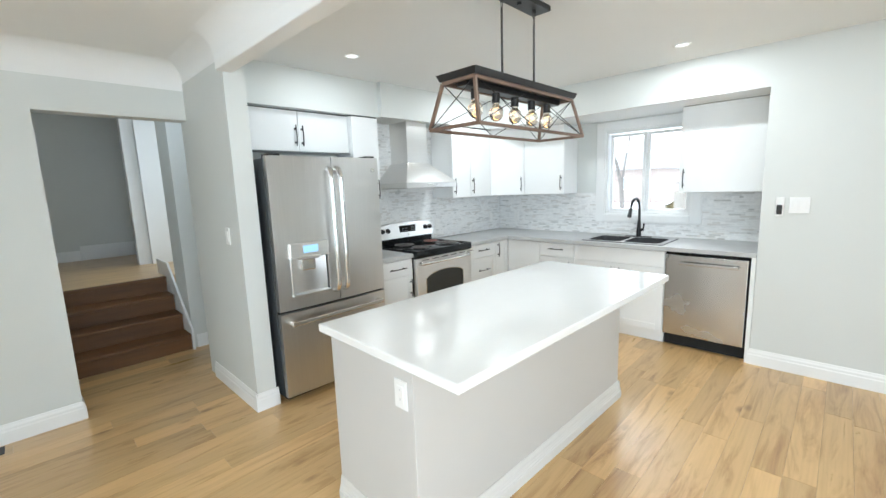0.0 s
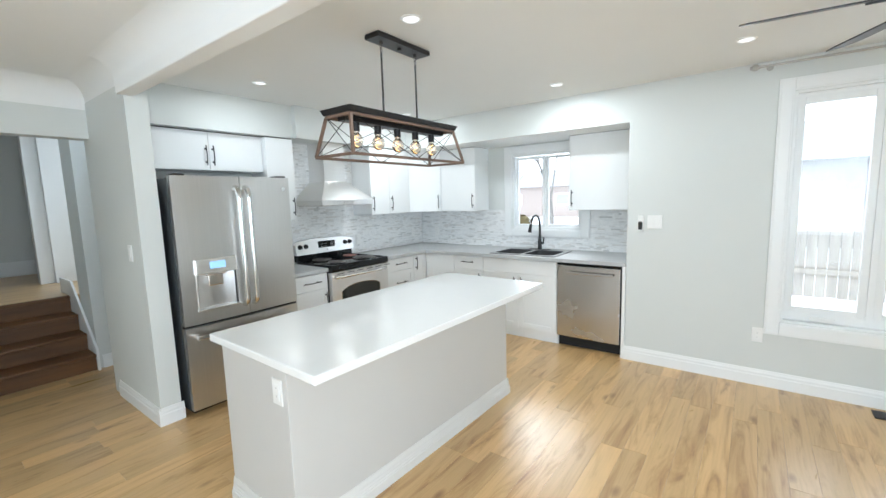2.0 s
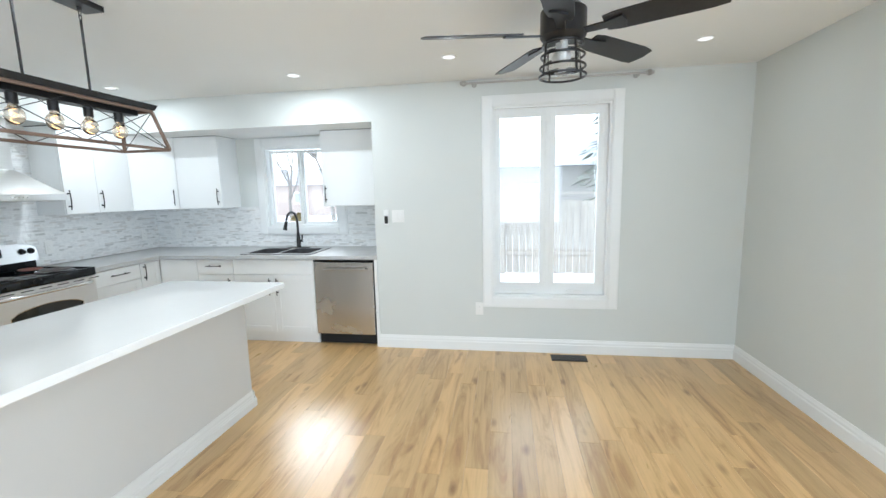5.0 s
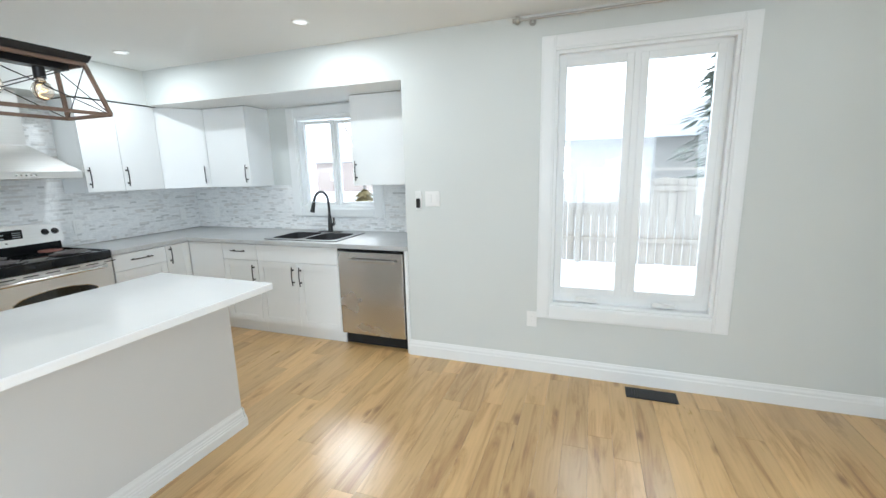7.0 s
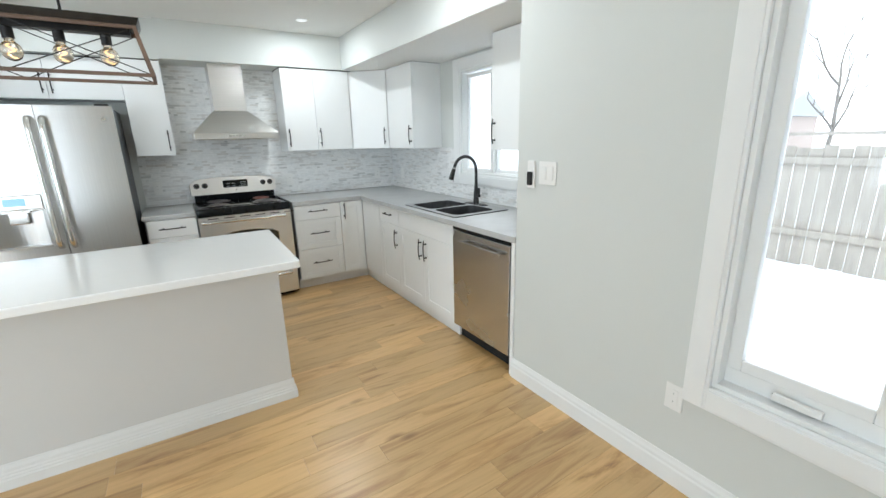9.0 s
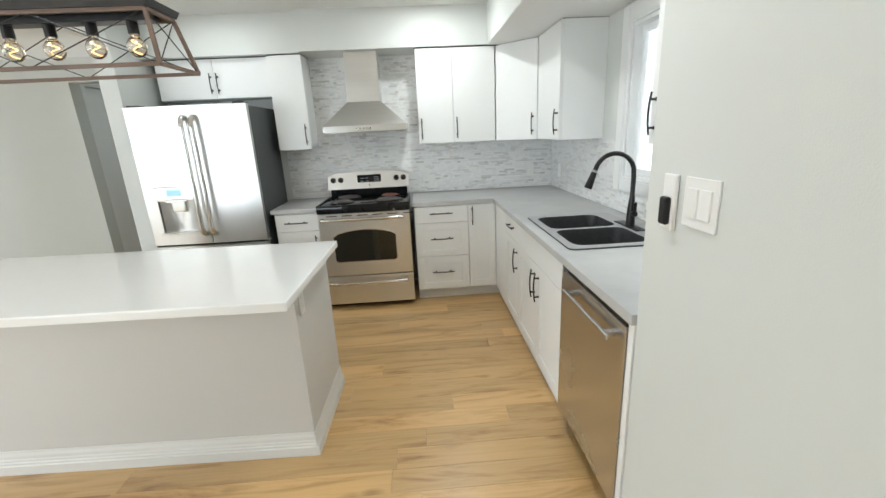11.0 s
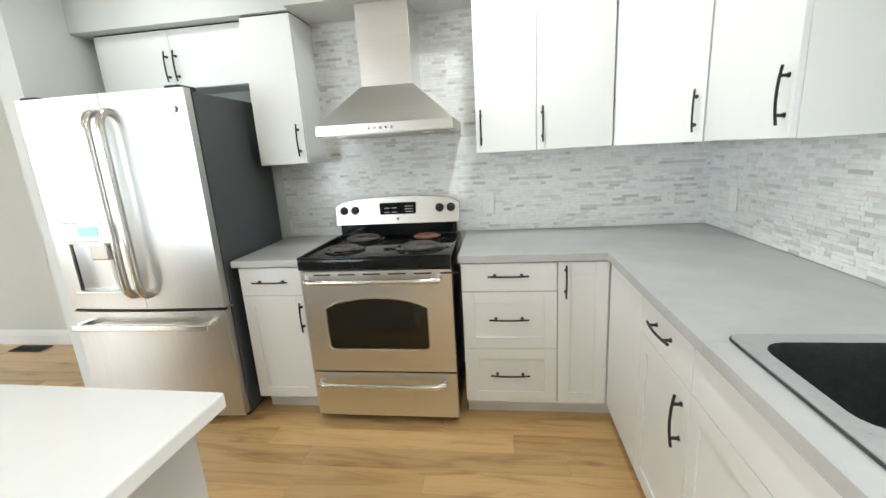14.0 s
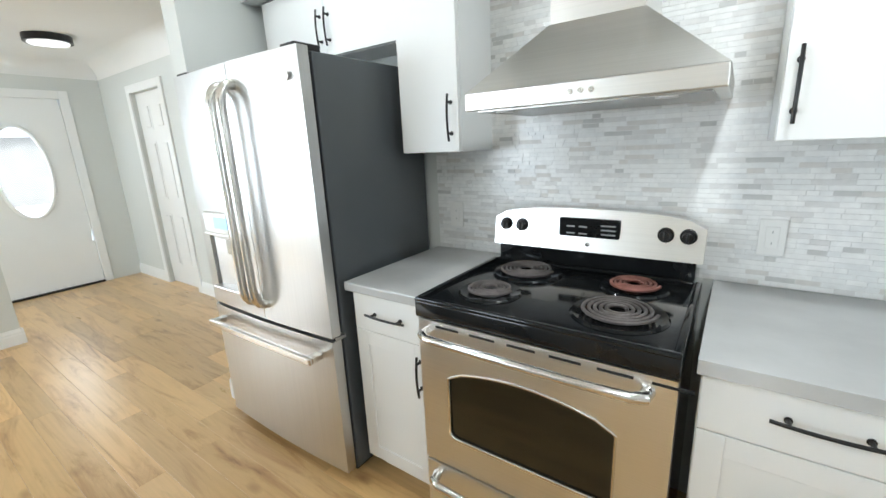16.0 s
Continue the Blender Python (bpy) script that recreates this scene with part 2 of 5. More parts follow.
class Shape:
    """Collects solids in world metres into one mesh."""

    def __init__(self):
        self.bm = bmesh.new()

    def _paint(self, before, index):
        for f in self.bm.faces:
            if f not in before:
                f.material_index = index

    def box(self, x0, x1, y0, y1, z0, z1, bevel=0.0, mat=0, seg=2):
        old = set(self.bm.faces)
        m = Matrix.LocRotScale(((x0 + x1) / 2, (y0 + y1) / 2, (z0 + z1) / 2), None, (abs(x1 - x0), abs(y1 - y0), abs(z1 - z0)))
        r = bmesh.ops.create_cube(self.bm, size=1.0, matrix=m)
        if bevel:
            edges = list({e for v in r["verts"] for e in v.link_edges})
            bmesh.ops.bevel(self.bm, geom=edges, offset=bevel, segments=seg, affect="EDGES", profile=0.5)
        if mat:
            self._paint(old, mat)
        return self

    def cyl(self, a, b, r0, r1=None, n=20, mat=0):
        old = set(self.bm.faces)
        a, b = Vector(a), Vector(b)
        d = b - a
        m = Matrix.Translation((a + b) / 2) @ d.to_track_quat("Z", "Y").to_matrix().to_4x4()
        bmesh.ops.create_cone(self.bm, cap_ends=True, segments=n, radius1=r0, radius2=r0 if r1 is None else r1, depth=d.length, matrix=m)
        if mat:
            self._paint(old, mat)
        return self

    def ball(self, c, r, n=14, squash=(1, 1, 1)):
        m = Matrix.LocRotScale(c, None, squash)
        bmesh.ops.create_uvsphere(self.bm, u_segments=n, v_segments=max(6, n // 2), radius=r, matrix=m)
        return self

    def tube(self, pts, r, n=10, closed=False):
        pts = [Vector(p) for p in pts]
        rings, up = [], None
        for i, p in enumerate(pts):
            a = pts[i - 1] if (i or closed) else p
            b = pts[(i + 1) % len(pts)] if (i < len(pts) - 1 or closed) else p
            t = (b - a).normalized()
            if up is None:
                up = t.orthogonal().normalized()
            up = (up - t * up.dot(t)).normalized()
            side = t.cross(up)
            rr = r[i] if isinstance(r, (list, tuple)) else r
            rings.append([self.bm.verts.new(p + (up * math.cos(k) + side * math.sin(k)) * rr) for k in (2 * math.pi * j / n for j in range(n))])
        for i in range(len(rings) - (0 if closed else 1)):
            p, q = rings[i], rings[(i + 1) % len(rings)]
            for j in range(n):
                self.bm.faces.new((p[j], p[(j + 1) % n], q[(j + 1) % n], q[j]))
        if not closed:
            self.bm.faces.new(rings[0][::-1])
            self.bm.faces.new(rings[-1])
        return self

    def prism(self, outline, to3, a, b):
        """An outline in a plane, drawn out from a to b; to3(u, v, w) gives the place."""
        lo = [self.bm.verts.new(to3(u, v, a)) for u, v in outline]
        hi = [self.bm.verts.new(to3(u, v, b)) for u, v in outline]
        n = len(outline)
        self.bm.faces.new(lo[::-1])
        self.bm.faces.new(hi)
        for i in range(n):
            self.bm.faces.new((lo[i], lo[(i + 1) % n], hi[(i + 1) % n], hi[i]))
        return self

    def quad(self, *pts):
        self.bm.faces.new([self.bm.verts.new(p) for p in pts])
        return self

    def done(self, name, mats, parent=None, smooth=False, label="", **tags):
        bmesh.ops.recalc_face_normals(self.bm, faces=self.bm.faces)
        me = bpy.data.meshes.new(name)
        off = Vector((0, 0, 0))
        if parent is not None:
            off = Vector(BASE.get(parent.name, (0, 0, 0)))
        if off.length:
            bmesh.ops.translate(self.bm, verts=self.bm.verts, vec=-off)
        self.bm.to_mesh(me)
        self.bm.free()
        for m in mats if isinstance(mats, (list, tuple)) else [mats]:
            me.materials.append(m)
        if smooth:
            me.polygons.foreach_set("use_smooth", [True] * len(me.polygons))
            me.set_sharp_from_angle(angle=radians(35))
        ob = new(name, me)
        if parent is not None:
            ob.parent = parent
            BASE[ob.name] = tuple(off)
        return tagged(ob, label, **tags)


BASE = {}


def thing(name, at, label, category, **tags):
    """An Empty at a thing's base; its parts are given in world metres."""
    e = new(name)
    e.location = at
    e.empty_display_size = 0.1
    BASE[e.name] = tuple(at)
    return tagged(e, label, category, **tags)


def structure(name, s, mat, label="", smooth=False, **kw):
    return s.done(name, mat, None, smooth, label, kind="structure", **kw)


def wall_with_holes(axis, face, back, lo, hi, z0, z1, holes, name, label, mat=None):
    """A wall of real thickness; holes are (a0, a1, z0, z1) along it."""
    s = Shape()

    def put(a0, a1, b0, b1):
        if a1 - a0 > 1e-4 and b1 - b0 > 1e-4:
            if axis == "x":
                s.box(min(face, back), max(face, back), a0, a1, b0, b1)
            else:
                s.box(a0, a1, min(face, back), max(face, back), b0, b1)
    cur = lo
    for a0, a1, b0, b1 in sorted(holes):
        put(cur, a0, z0, z1)
        put(a0, a1, z0, b0)
        put(a0, a1, b1, z1)
        cur = a1
    put(cur, hi, z0, z1)
    return structure(name, s, mat or M_WALL, label)


def moulding(axis, sign, face, lo, hi, height=0.125, depth=0.016, z0=0.0):
    """Baseboard profile along a wall; sign is the way it stands out."""
    prof = [(0, 0), (depth, 0), (depth, height * 0.62), (depth * 0.75, height * 0.68), (depth * 0.75, height * 0.80), (depth * 0.45, height * 0.9), (depth * 0.3, height), (0, height)]
    s = Shape()
    if axis == "x":
        s.prism(prof, lambda u, v, w: (face + sign * u, w, z0 + v), lo, hi)
    else:
        s.prism(prof, lambda u, v, w: (w, face + sign * u, z0 + v), lo, hi)
    return s


# ---- structure ----
wall_with_holes("x", XW, XW + T, YB - T, YA, 0, ZC, [(-1.50, -0.51, 0.52, 2.19)], "wall_dining", "light grey painted wall with the tall window")
wall_with_holes("x", XK, XK + T, YA - T, YS + T, 0, ZC, [(1.205, 2.05, 1.12, 2.0)], "wall_sink", "light grey painted wall behind the sink")
structure("wall_recess_end", Shape().box(XW + T, XK, YA - T, YA, 0, ZC), M_WALL)
structure("wall_stove", Shape().box(0.99, XK, YS, YS + T, 0, ZC), M_WALL)
structure("wall_partition", Shape().box(0.86, 0.99, 2.90, YH, 0, ZC), M_WALL, "light grey end wall beside the fridge")
wall_with_holes("y", YB, YB - T, XF, XW, 0, ZC, [(-1.9, 0.5, 0.5, 2.2)], "wall_dining_end", "light grey painted end wall")
wall_with_holes("x", XF, XF - T, YB - T, YH + T, 0, ZC, [(-2.0, 0.6, 0.6, 2.2), (2.50, 3.36, 0, 2.03)], "wall_front", "light grey wall round the entrance door")
wall_with_holes("y", YH, YH + T, XF, 0.99, 0, ZC, [(-2.03, -1.35, 0, 2.03), (0.02, 0.86, 0, 2.04)], "wall_hall", "light grey hall wall with the stair opening")
structure("wall_entry_stub", Shape().box(-1.52, -1.39, 1.45, 2.40, 0, ZC), M_WALL)
structure("closet_back", Shape().box(-2.2, -1.2, YH + 0.5, YH + 0.55, 0, ZC), M_WALL)
structure("ceiling", Shape().box(XF - T, XK + T, YB - T, YH + T, ZC, ZC + 0.12), M_CEIL, "white painted ceiling")
# dropped soffits over the cabinets, and the beam
structure("soffit_stove", Shape().box(2.268, XK, 3.165, YS, ZS, ZC).box(0.99, 2.268, 3.22, YS, ZS, ZC), M_WALL)
structure("soffit_sink", Shape().box(XW, XK, YA, 3.165, ZS, ZC), M_WALL)
structure("soffit_sink_underside", Shape().box(XW + 0.003, XK, YA, 3.16, ZS - 0.004, ZS), M_CEIL)
structure("beam", Shape().box(0.82, 0.915, YB, 2.90, 2.22, ZC, 0.006), M_CEIL, "white painted ceiling beam")


def cove(axis, sign, face, lo, hi, r=0.17):
    prof = [(0, 0)] + [(r - r * math.cos(a), -r + r * math.sin(a)) for a in (math.pi / 2 * k / 7 for k in range(7, -1, -1))]
    s = Shape()
    if axis == "x":
        s.prism(prof, lambda u, v, w: (face + sign * u, w, ZC + v), lo, hi)
    else:
        s.prism(prof, lambda u, v, w: (w, face + sign * u, ZC + v), lo, hi)
    return s


structure("cove_hall", cove("y", -1, YH, XF, 0.86), M_CEIL, smooth=True)
structure("cove_beam", cove("x", -1, 0.82, YB, 2.90, 0.12), M_CEIL, smooth=True)
structure("cove_partition", cove("x", -1, 0.86, 2.90, YH, 0.12), M_CEIL, smooth=True)
structure("cove_front", cove("x", 1, XF, YB, YH), M_CEIL, smooth=True)

for n, a, sg, f, lo, hi in (("baseboard_dining", "x", -1, XW, YB, 0.585), ("baseboard_dining_end", "y", 1, YB, XF, XW), ("baseboard_partition", "x", -1, 0.86, 2.885, YH),
                            ("baseboard_partition_end", "y", -1, 2.90, 0.845, 1.005), ("baseboard_hall", "y", -1, YH, -1.27, 0.02),
                            ("baseboard_hall_west", "y", -1, YH, XF, -2.11), ("baseboard_front", "x", 1, XF, YB, 2.42), ("baseboard_stub", "x", 1, -1.39, 1.45, 2.415),
                            ("baseboard_stub_end", "y", 1, 2.40, -1.53, -1.375), ("baseboard_jamb", "x", 1, 0.02, YH - 0.015, YH + T)):
    structure(n, moulding(a, sg, f, lo, hi), M_TRIM, "white moulded baseboard")

# vestibule, stairs and upper level
VY = YH + T
ST0, RISE, TREAD, SX0, SX1 = 4.58, 0.158, 0.235, 0.02, 0.90
UZ = RISE * 4
UY = ST0 + TREAD * 3
structure("wall_vestibule_back", Shape().box(SX1 + 0.02, 2.2, ST0 + 0.02, ST0 + 0.14, 0, 3.0), M_WALL)
wall_with_holes("x", 0.0, -0.12, VY, UY, 0, 3.0, [(VY + 0.06, ST0 - 0.06, 0, 2.03)], "wall_vestibule_side", "light grey wall with the side door")
structure("wall_stair_side", Shape().box(SX1 + 0.02, SX1 + 0.13, ST0 + 0.14, 4.98, 0, 3.2), M_WALL)
structure("wall_upper_left", Shape().box(-0.9, -0.78, UY, 7.8, UZ, 3.2), M_WALL)
structure("wall_upper_front", Shape().box(-0.9, -0.12, UY - 0.1, UY, UZ, 3.2), M_WALL)
structure("wall_upper_back", Shape().box(-0.9, 2.6, 7.7, 7.82, UZ, 3.2), M_WALL, "grey painted wall at the top of the stairs")
structure("wall_upper_right", Shape().box(2.5, 2.6, ST0 + 0.14, 7.7, UZ, 3.2), M_WALL)
structure("wall_upper_jamb", Shape().box(1.24, 2.5, 6.42, 6.54, UZ, 3.2), M_WALL)
structure("floor_upper", Shape().box(-0.9, 2.6, UY + 0.03, 7.7, UZ - 0.1, UZ).box(SX1 + 0.13, 2.6, ST0 + 0.14, UY + 0.03, UZ - 0.1, UZ), M_FLOOR, "oak laminate floor of the upper level")
structure("ceiling_upper", Shape().box(-0.9, 2.6, ST0, 7.82, 3.1, 3.2), M_CEIL)
structure("ceiling_vestibule", Shape().box(-0.15, 2.2, VY, UY - 0.1, 3.0, 3.1), M_CEIL)
structure("wall_vestibule_right", Shape().box(2.2, 2.3, YS + T, ST0 + 0.14, 0, 3.0), M_WALL)
structure("baseboard_vestibule", moulding("y", -1, ST0 + 0.02, SX1 + 0.05, 2.2), M_TRIM)
structure("baseboard_upper", moulding("y", -1, 7.7, -0.78, 2.5, 0.14, z0=UZ), M_TRIM)
jamb = Shape().box(1.0, 1.24, 6.38, 6.56, UZ, 3.1, 0.004).box(0.87, 1.0, 6.44, 6.56, UZ, 3.1, 0.004)
structure("trim_upper_doorway", jamb, M_TRIM, "white painted doorway casing")
# skirt board up the stair side
sk = Shape().prism([(ST0 - 0.04, 0), (ST0 - 0.04, 0.2), (UY - 0.1, UZ + 0.16), (UY + 0.35, UZ + 0.16), (UY + 0.35, UZ - 0.1), (ST0 + 0.1, 0)],
                   lambda u, v, w: (w, u, v), SX1, SX1 + 0.018)
structure("trim_stair_skirt", sk, M_TRIM, "white stair skirt board")

stairs = thing("staircase", (0.46, ST0, 0), "short flight of dark brown stained wooden steps", "stairs")
for i in range(4):
    y = ST0 + i * TREAD
    Shape().box(SX0, SX1, y, y + 0.02, i * RISE, (i + 1) * RISE - 0.03).done("riser", M_STAIR, stairs)
    if i < 3:
        Shape().box(SX0, SX1, y - 0.028, y + TREAD + 0.018, (i + 1) * RISE - 0.03, (i + 1) * RISE, 0.008).done("tread", M_STAIR, stairs)
    else:
        Shape().box(SX0, SX1, y - 0.028, y + 0.03, (i + 1) * RISE - 0.03, (i + 1) * RISE + 0.004, 0.008).done("tread", M_STAIR, stairs)

grille = thing("air_grille", (0.75, 7.68, UZ + 0.02), "white steel return air grille on the baseboard", "vent")
s = Shape().box(0.42, 1.08, 7.66, 7.684, UZ + 0.01, UZ + 0.20, 0.004)
for k in range(14):
    s.box(0.45, 1.05, 7.652, 7.662, UZ + 0.03 + k * 0.011, UZ + 0.036 + k * 0.011)
s.done("cover", M_TRIM, grille)

# ---- doors ----


def six_panel_door(name, axis, face, sign, lo, hi, z1, label, knob_at=None, panels=True):
    """A door leaf flush in its opening, with casing, six raised panels and a knob. face: the wall's face, sign: the side seen."""
    mid = (lo + hi) / 2
    at = (face, mid, 0.0) if axis == "x" else (mid, face, 0.0)
    d = thing(name, at, label, "door", kind="structure")

    def bx(s, a0, a1, d0, d1, z0, z1, bev=0.0):
        p0, p1 = sorted((face + sign * d0, face + sign * d1))
        return s.box(p0, p1, a0, a1, z0, z1, bev) if axis == "x" else s.box(a0, a1, p0, p1, z0, z1, bev)
    s = Shape()
    bx(s, lo + 0.003, hi - 0.003, -0.075, -0.035, 0.012, z1 - 0.003)
    leaf = s.done("leaf", M_TRIM, d)
    w = hi - lo
    if panels:
        cols = ((lo + 0.11, mid - 0.05), (mid + 0.05, hi - 0.11))
        for z0, z9 in ((0.22, 0.80), (0.95, 1.55), (1.66, z1 - 0.12)):
            for a0, a1 in cols:
                s = Shape()
                bx(s, a0, a1, -0.035, -0.031, z0, z9, 0.0015)
                bx(s, a0 + 0.025, a1 - 0.025, -0.033, -0.022, z0 + 0.025, z9 - 0.025, 0.006)
                s.done("panel", M_TRIM, leaf)
    s = Shape()
    bx(s, lo - 0.075, lo, 0.0, 0.018, 0, z1 + 0.075, 0.004)
    bx(s, hi, hi + 0.075, 0.0, 0.018, 0, z1 + 0.075, 0.004)
    bx(s, lo, hi, 0.0, 0.018, z1, z1 + 0.075, 0.004)
    s.done("casing", M_TRIM, d)
    if knob_at:
        s = Shape()
        a, z = knob_at
        p = [(face + sign * q, a, z) if axis == "x" else (a, face + sign * q, z) for q in (-0.036, -0.028, 0.012, 0.03)]
        s.cyl(p[0], p[1], 0.03).cyl(p[1], p[2], 0.012)
        s.ball(p[2], 0.027)
        s.done("knob", M_BLACK, d, True, "round black door knob")
    return d


six_panel_door("door_closet", "y", YH, -1, -2.03, -1.35, 2.03, "white six-panel closet door in a moulded casing")
six_panel_door("door_side", "x", 0.0, 1, VY + 0.06, ST0 - 0.06, 2.03, "plain white side door by the stairs", (VY + 0.44, 0.95), False)

front = thing("door_front", (XF, 2.93, 0), "white entrance door with an oval glass window", "door", kind="structure")
OY, OZ, OW, OH = 2.935, 1.29, 0.205, 0.46
s = Shape()
N = 40
ring_out, ring_in = [], []
for k in range(N):
    a = 2 * math.pi * k / N
    c, sn = math.cos(a), math.sin(a)
    ring_in.append((OY + OW * c, OZ + OH * sn))
    f = 1.0 / max(abs(c) / 0.427, abs(sn) / 0.8)
    ring_out.append((OY - 0.005 + f * c * 0.999, OZ + f * sn * 0.999))
for x in (XF - 0.05, XF - 0.01):
    a = [s.bm.verts.new((x, u, v)) for u, v in ring_out]
    b = [s.bm.verts.new((x, u, v)) for u, v in ring_in]
    for k in range(N):
        s.bm.faces.new((a[k], a[(k + 1) % N], b[(k + 1) % N], b[k]))
s.box(XF - 0.05, XF - 0.0105, 2.503, 3.357, 0.02, 0.492).done("leaf", M_TRIM, front)
rim = [(XF - 0.006, OY + (OW + 0.012) * math.cos(2 * math.pi * k / N), OZ + (OH + 0.012) * math.sin(2 * math.pi * k / N)) for k in range(N)]
Shape().tube(rim, 0.016, 8, True).done("oval_rim", M_TRIM, front, True)
s = Shape()
vs = [s.bm.verts.new((XF - 0.03, u, v)) for u, v in ring_in]
s.bm.faces.new(vs)
oval = s.done("pane", M_GLASS, front)
oval.visible_shadow = False
s = Shape().box(XF, XF + 0.018, 2.42, 2.50, 0, 2.115, 0.004).box(XF, XF + 0.018, 3.36, 3.44, 0, 2.115, 0.004).box(XF, XF + 0.018, 2.50, 3.36, 2.03, 2.115, 0.004)
s.done("casing", M_TRIM, front)
Shape().box(XF - 0.04, XF + 0.03, 2.50, 3.36, 0, 0.02, 0.004).done("threshold", M_BLACK, front)
s = Shape().cyl((XF - 0.01, 2.57, 1.0), (XF + 0.04, 2.57, 1.0), 0.012).cyl((XF + 0.04, 2.56, 1.0), (XF + 0.04, 2.67, 1.0), 0.009)
s.done("lever", M_NICKEL, front, True)

# ---- windows ----


def window_unit(name, face, y0, y1, z0, z1, casing, label, panes, bottom_trim=0.075):
    """Casing, frame and glazed sashes in a hole of a wall facing -x. panes: (y0, y1, z0, z1, depth)."""
    w = thing(name, (face, (y0 + y1) / 2, z0), label, "window", kind="structure")
    s = Shape()
    for a0, a1, b0, b1 in ((y0 - casing, y0, z0 - bottom_trim, z1 + casing), (y1, y1 + casing, z0 - bottom_trim, z1 + casing), (y0, y1, z1, z1 + casing), (y0, y1, z0 - bottom_trim, z0)):
        s.box(face - 0.02, face, a0, a1, b0, b1, 0.004)
        s.box(face - 0.026, face - 0.018, a0 + 0.012, a1 - 0.012 if a1 - a0 < 0.2 else a1 - 0.0, b0 + 0.012, b1 - 0.012, 0.003)
    s.done("casing", M_TRIM, w)
    s = Shape()
    f = 0.03
    s.box(face + 0.0, face + T, y0, y0 + 0.018, z0, z1).box(face, face + T, y1 - 0.018, y1, z0, z1)
    s.box(face, face + T, y0 + 0.018, y1 - 0.018, z1 - 0.018, z1).box(face, face + T, y0 + 0.018, y1 - 0.018, z0, z0 + 0.018)
    s.done("frame", M_TRIM, w)
    for p0, p1, q0, q1, dx, m in panes:
        s = Shape()
        s.box(face + dx, face + dx + 0.04, p0 - m, p0, q0 - m, q1 + m, 0.004).box(face + dx, face + dx + 0.04, p1, p1 + m, q0 - m, q1 + m, 0.004)
        s.box(face + dx, face + dx + 0.04, p0, p1, q1, q1 + m, 0.004).box(face + dx, face + dx + 0.04, p0, p1, q0 - m, q0, 0.004)
        g = 0.006
        s.box(face + dx - 0.004, face + dx, p0 - g, p0, q0 - g, q1 + g).box(face + dx - 0.004, face + dx, p1, p1 + g, q0 - g, q1 + g)
        sash = s.done("sash", M_TRIM, w)
        pane = Shape().box(face + dx + 0.02, face + dx + 0.024, p0 - 0.005, p1 + 0.005, q0 - 0.005, q1 + 0.005).done("pane", M_GLASS, sash)
        pane.visible_shadow = False
    return w


bigw = window_unit("window_big", XW, -1.50, -0.51, 0.52, 2.19, 0.09, "tall white double casement window over a snowy yard",
                   [(-0.925, -0.575, 0.64, 2.10, 0.05, 0.045), (-1.405, -1.05, 0.64, 2.10, 0.05, 0.045)], 0.10)
s = Shape().box(XW + 0.045, XW + 0.10, -1.005, -0.97, 0.538, 2.172)
for y0, y1 in ((-0.925, -0.575), (-1.405, -1.05)):
    s.box(XW + 0.05, XW + 0.09, y0 - 0.045, y1 + 0.045, 0.538, 0.596).box(XW + 0.05, XW + 0.09, y0 - 0.045, y1 + 0.045, 2.144, 2.172)
s.box(XW + 0.052, XW + 0.088, -0.532, -0.525, 0.54, 2.17).box(XW + 0.052, XW + 0.088, -1.482, -1.45, 0.54, 2.17)
s.done("mullion", M_TRIM, bigw)
for y in (-0.75, -1.23):
    c = Shape().box(XW + 0.025, XW + 0.05, y - 0.07, y + 0.07, 0.548, 0.572, 0.005).cyl((XW + 0.03, y - 0.06, 0.568), (XW + 0.02, y + 0.06, 0.58), 0.006)
    c.done("crank", M_PLATE, bigw)
kwin = window_unit("window_sink", XK, 1.205, 2.05, 1.12, 2.0, 0.10, "white sliding kitchen window over the sink",
                   [(1.675, 1.985, 1.175, 1.94, 0.035, 0.03), (1.26, 1.615, 1.175, 1.94, 0.065, 0.03)], 0.09)
Shape().box(XK + 0.03, XK + 0.11, 1.223, 2.032, 1.138, 1.146).done("sill", M_TRIM, kwin)

# curtain rod
rod = thing("curtain_rod", (XW, -1.0, 2.37), "brushed nickel curtain rod with ball finials", "curtain rod")
Shape().cyl((XW - 0.075, -0.30, 2.375), (XW - 0.075, -1.73, 2.375), 0.008).done("bar", M_NICKEL, rod, True)
for y in (-0.275, -1.755):
    Shape().ball((XW - 0.075, y, 2.375), 0.024).cyl((XW - 0.075, y - 0.03, 2.375), (XW - 0.075, y + 0.03, 2.375), 0.013).done("finial", M_NICKEL, rod, True)
for y in (-0.36, -1.67):
    Shape().cyl((XW - 0.075, y, 2.375), (XW, y, 2.375), 0.006).cyl((XW - 0.008, y, 2.375), (XW, y, 2.375), 0.022).box(XW - 0.08, XW - 0.07, y - 0.006, y + 0.006, 2.35, 2.375).done("bracket", M_NICKEL, rod, True)

# ---- kitchen fittings ----
HANDLE = {}


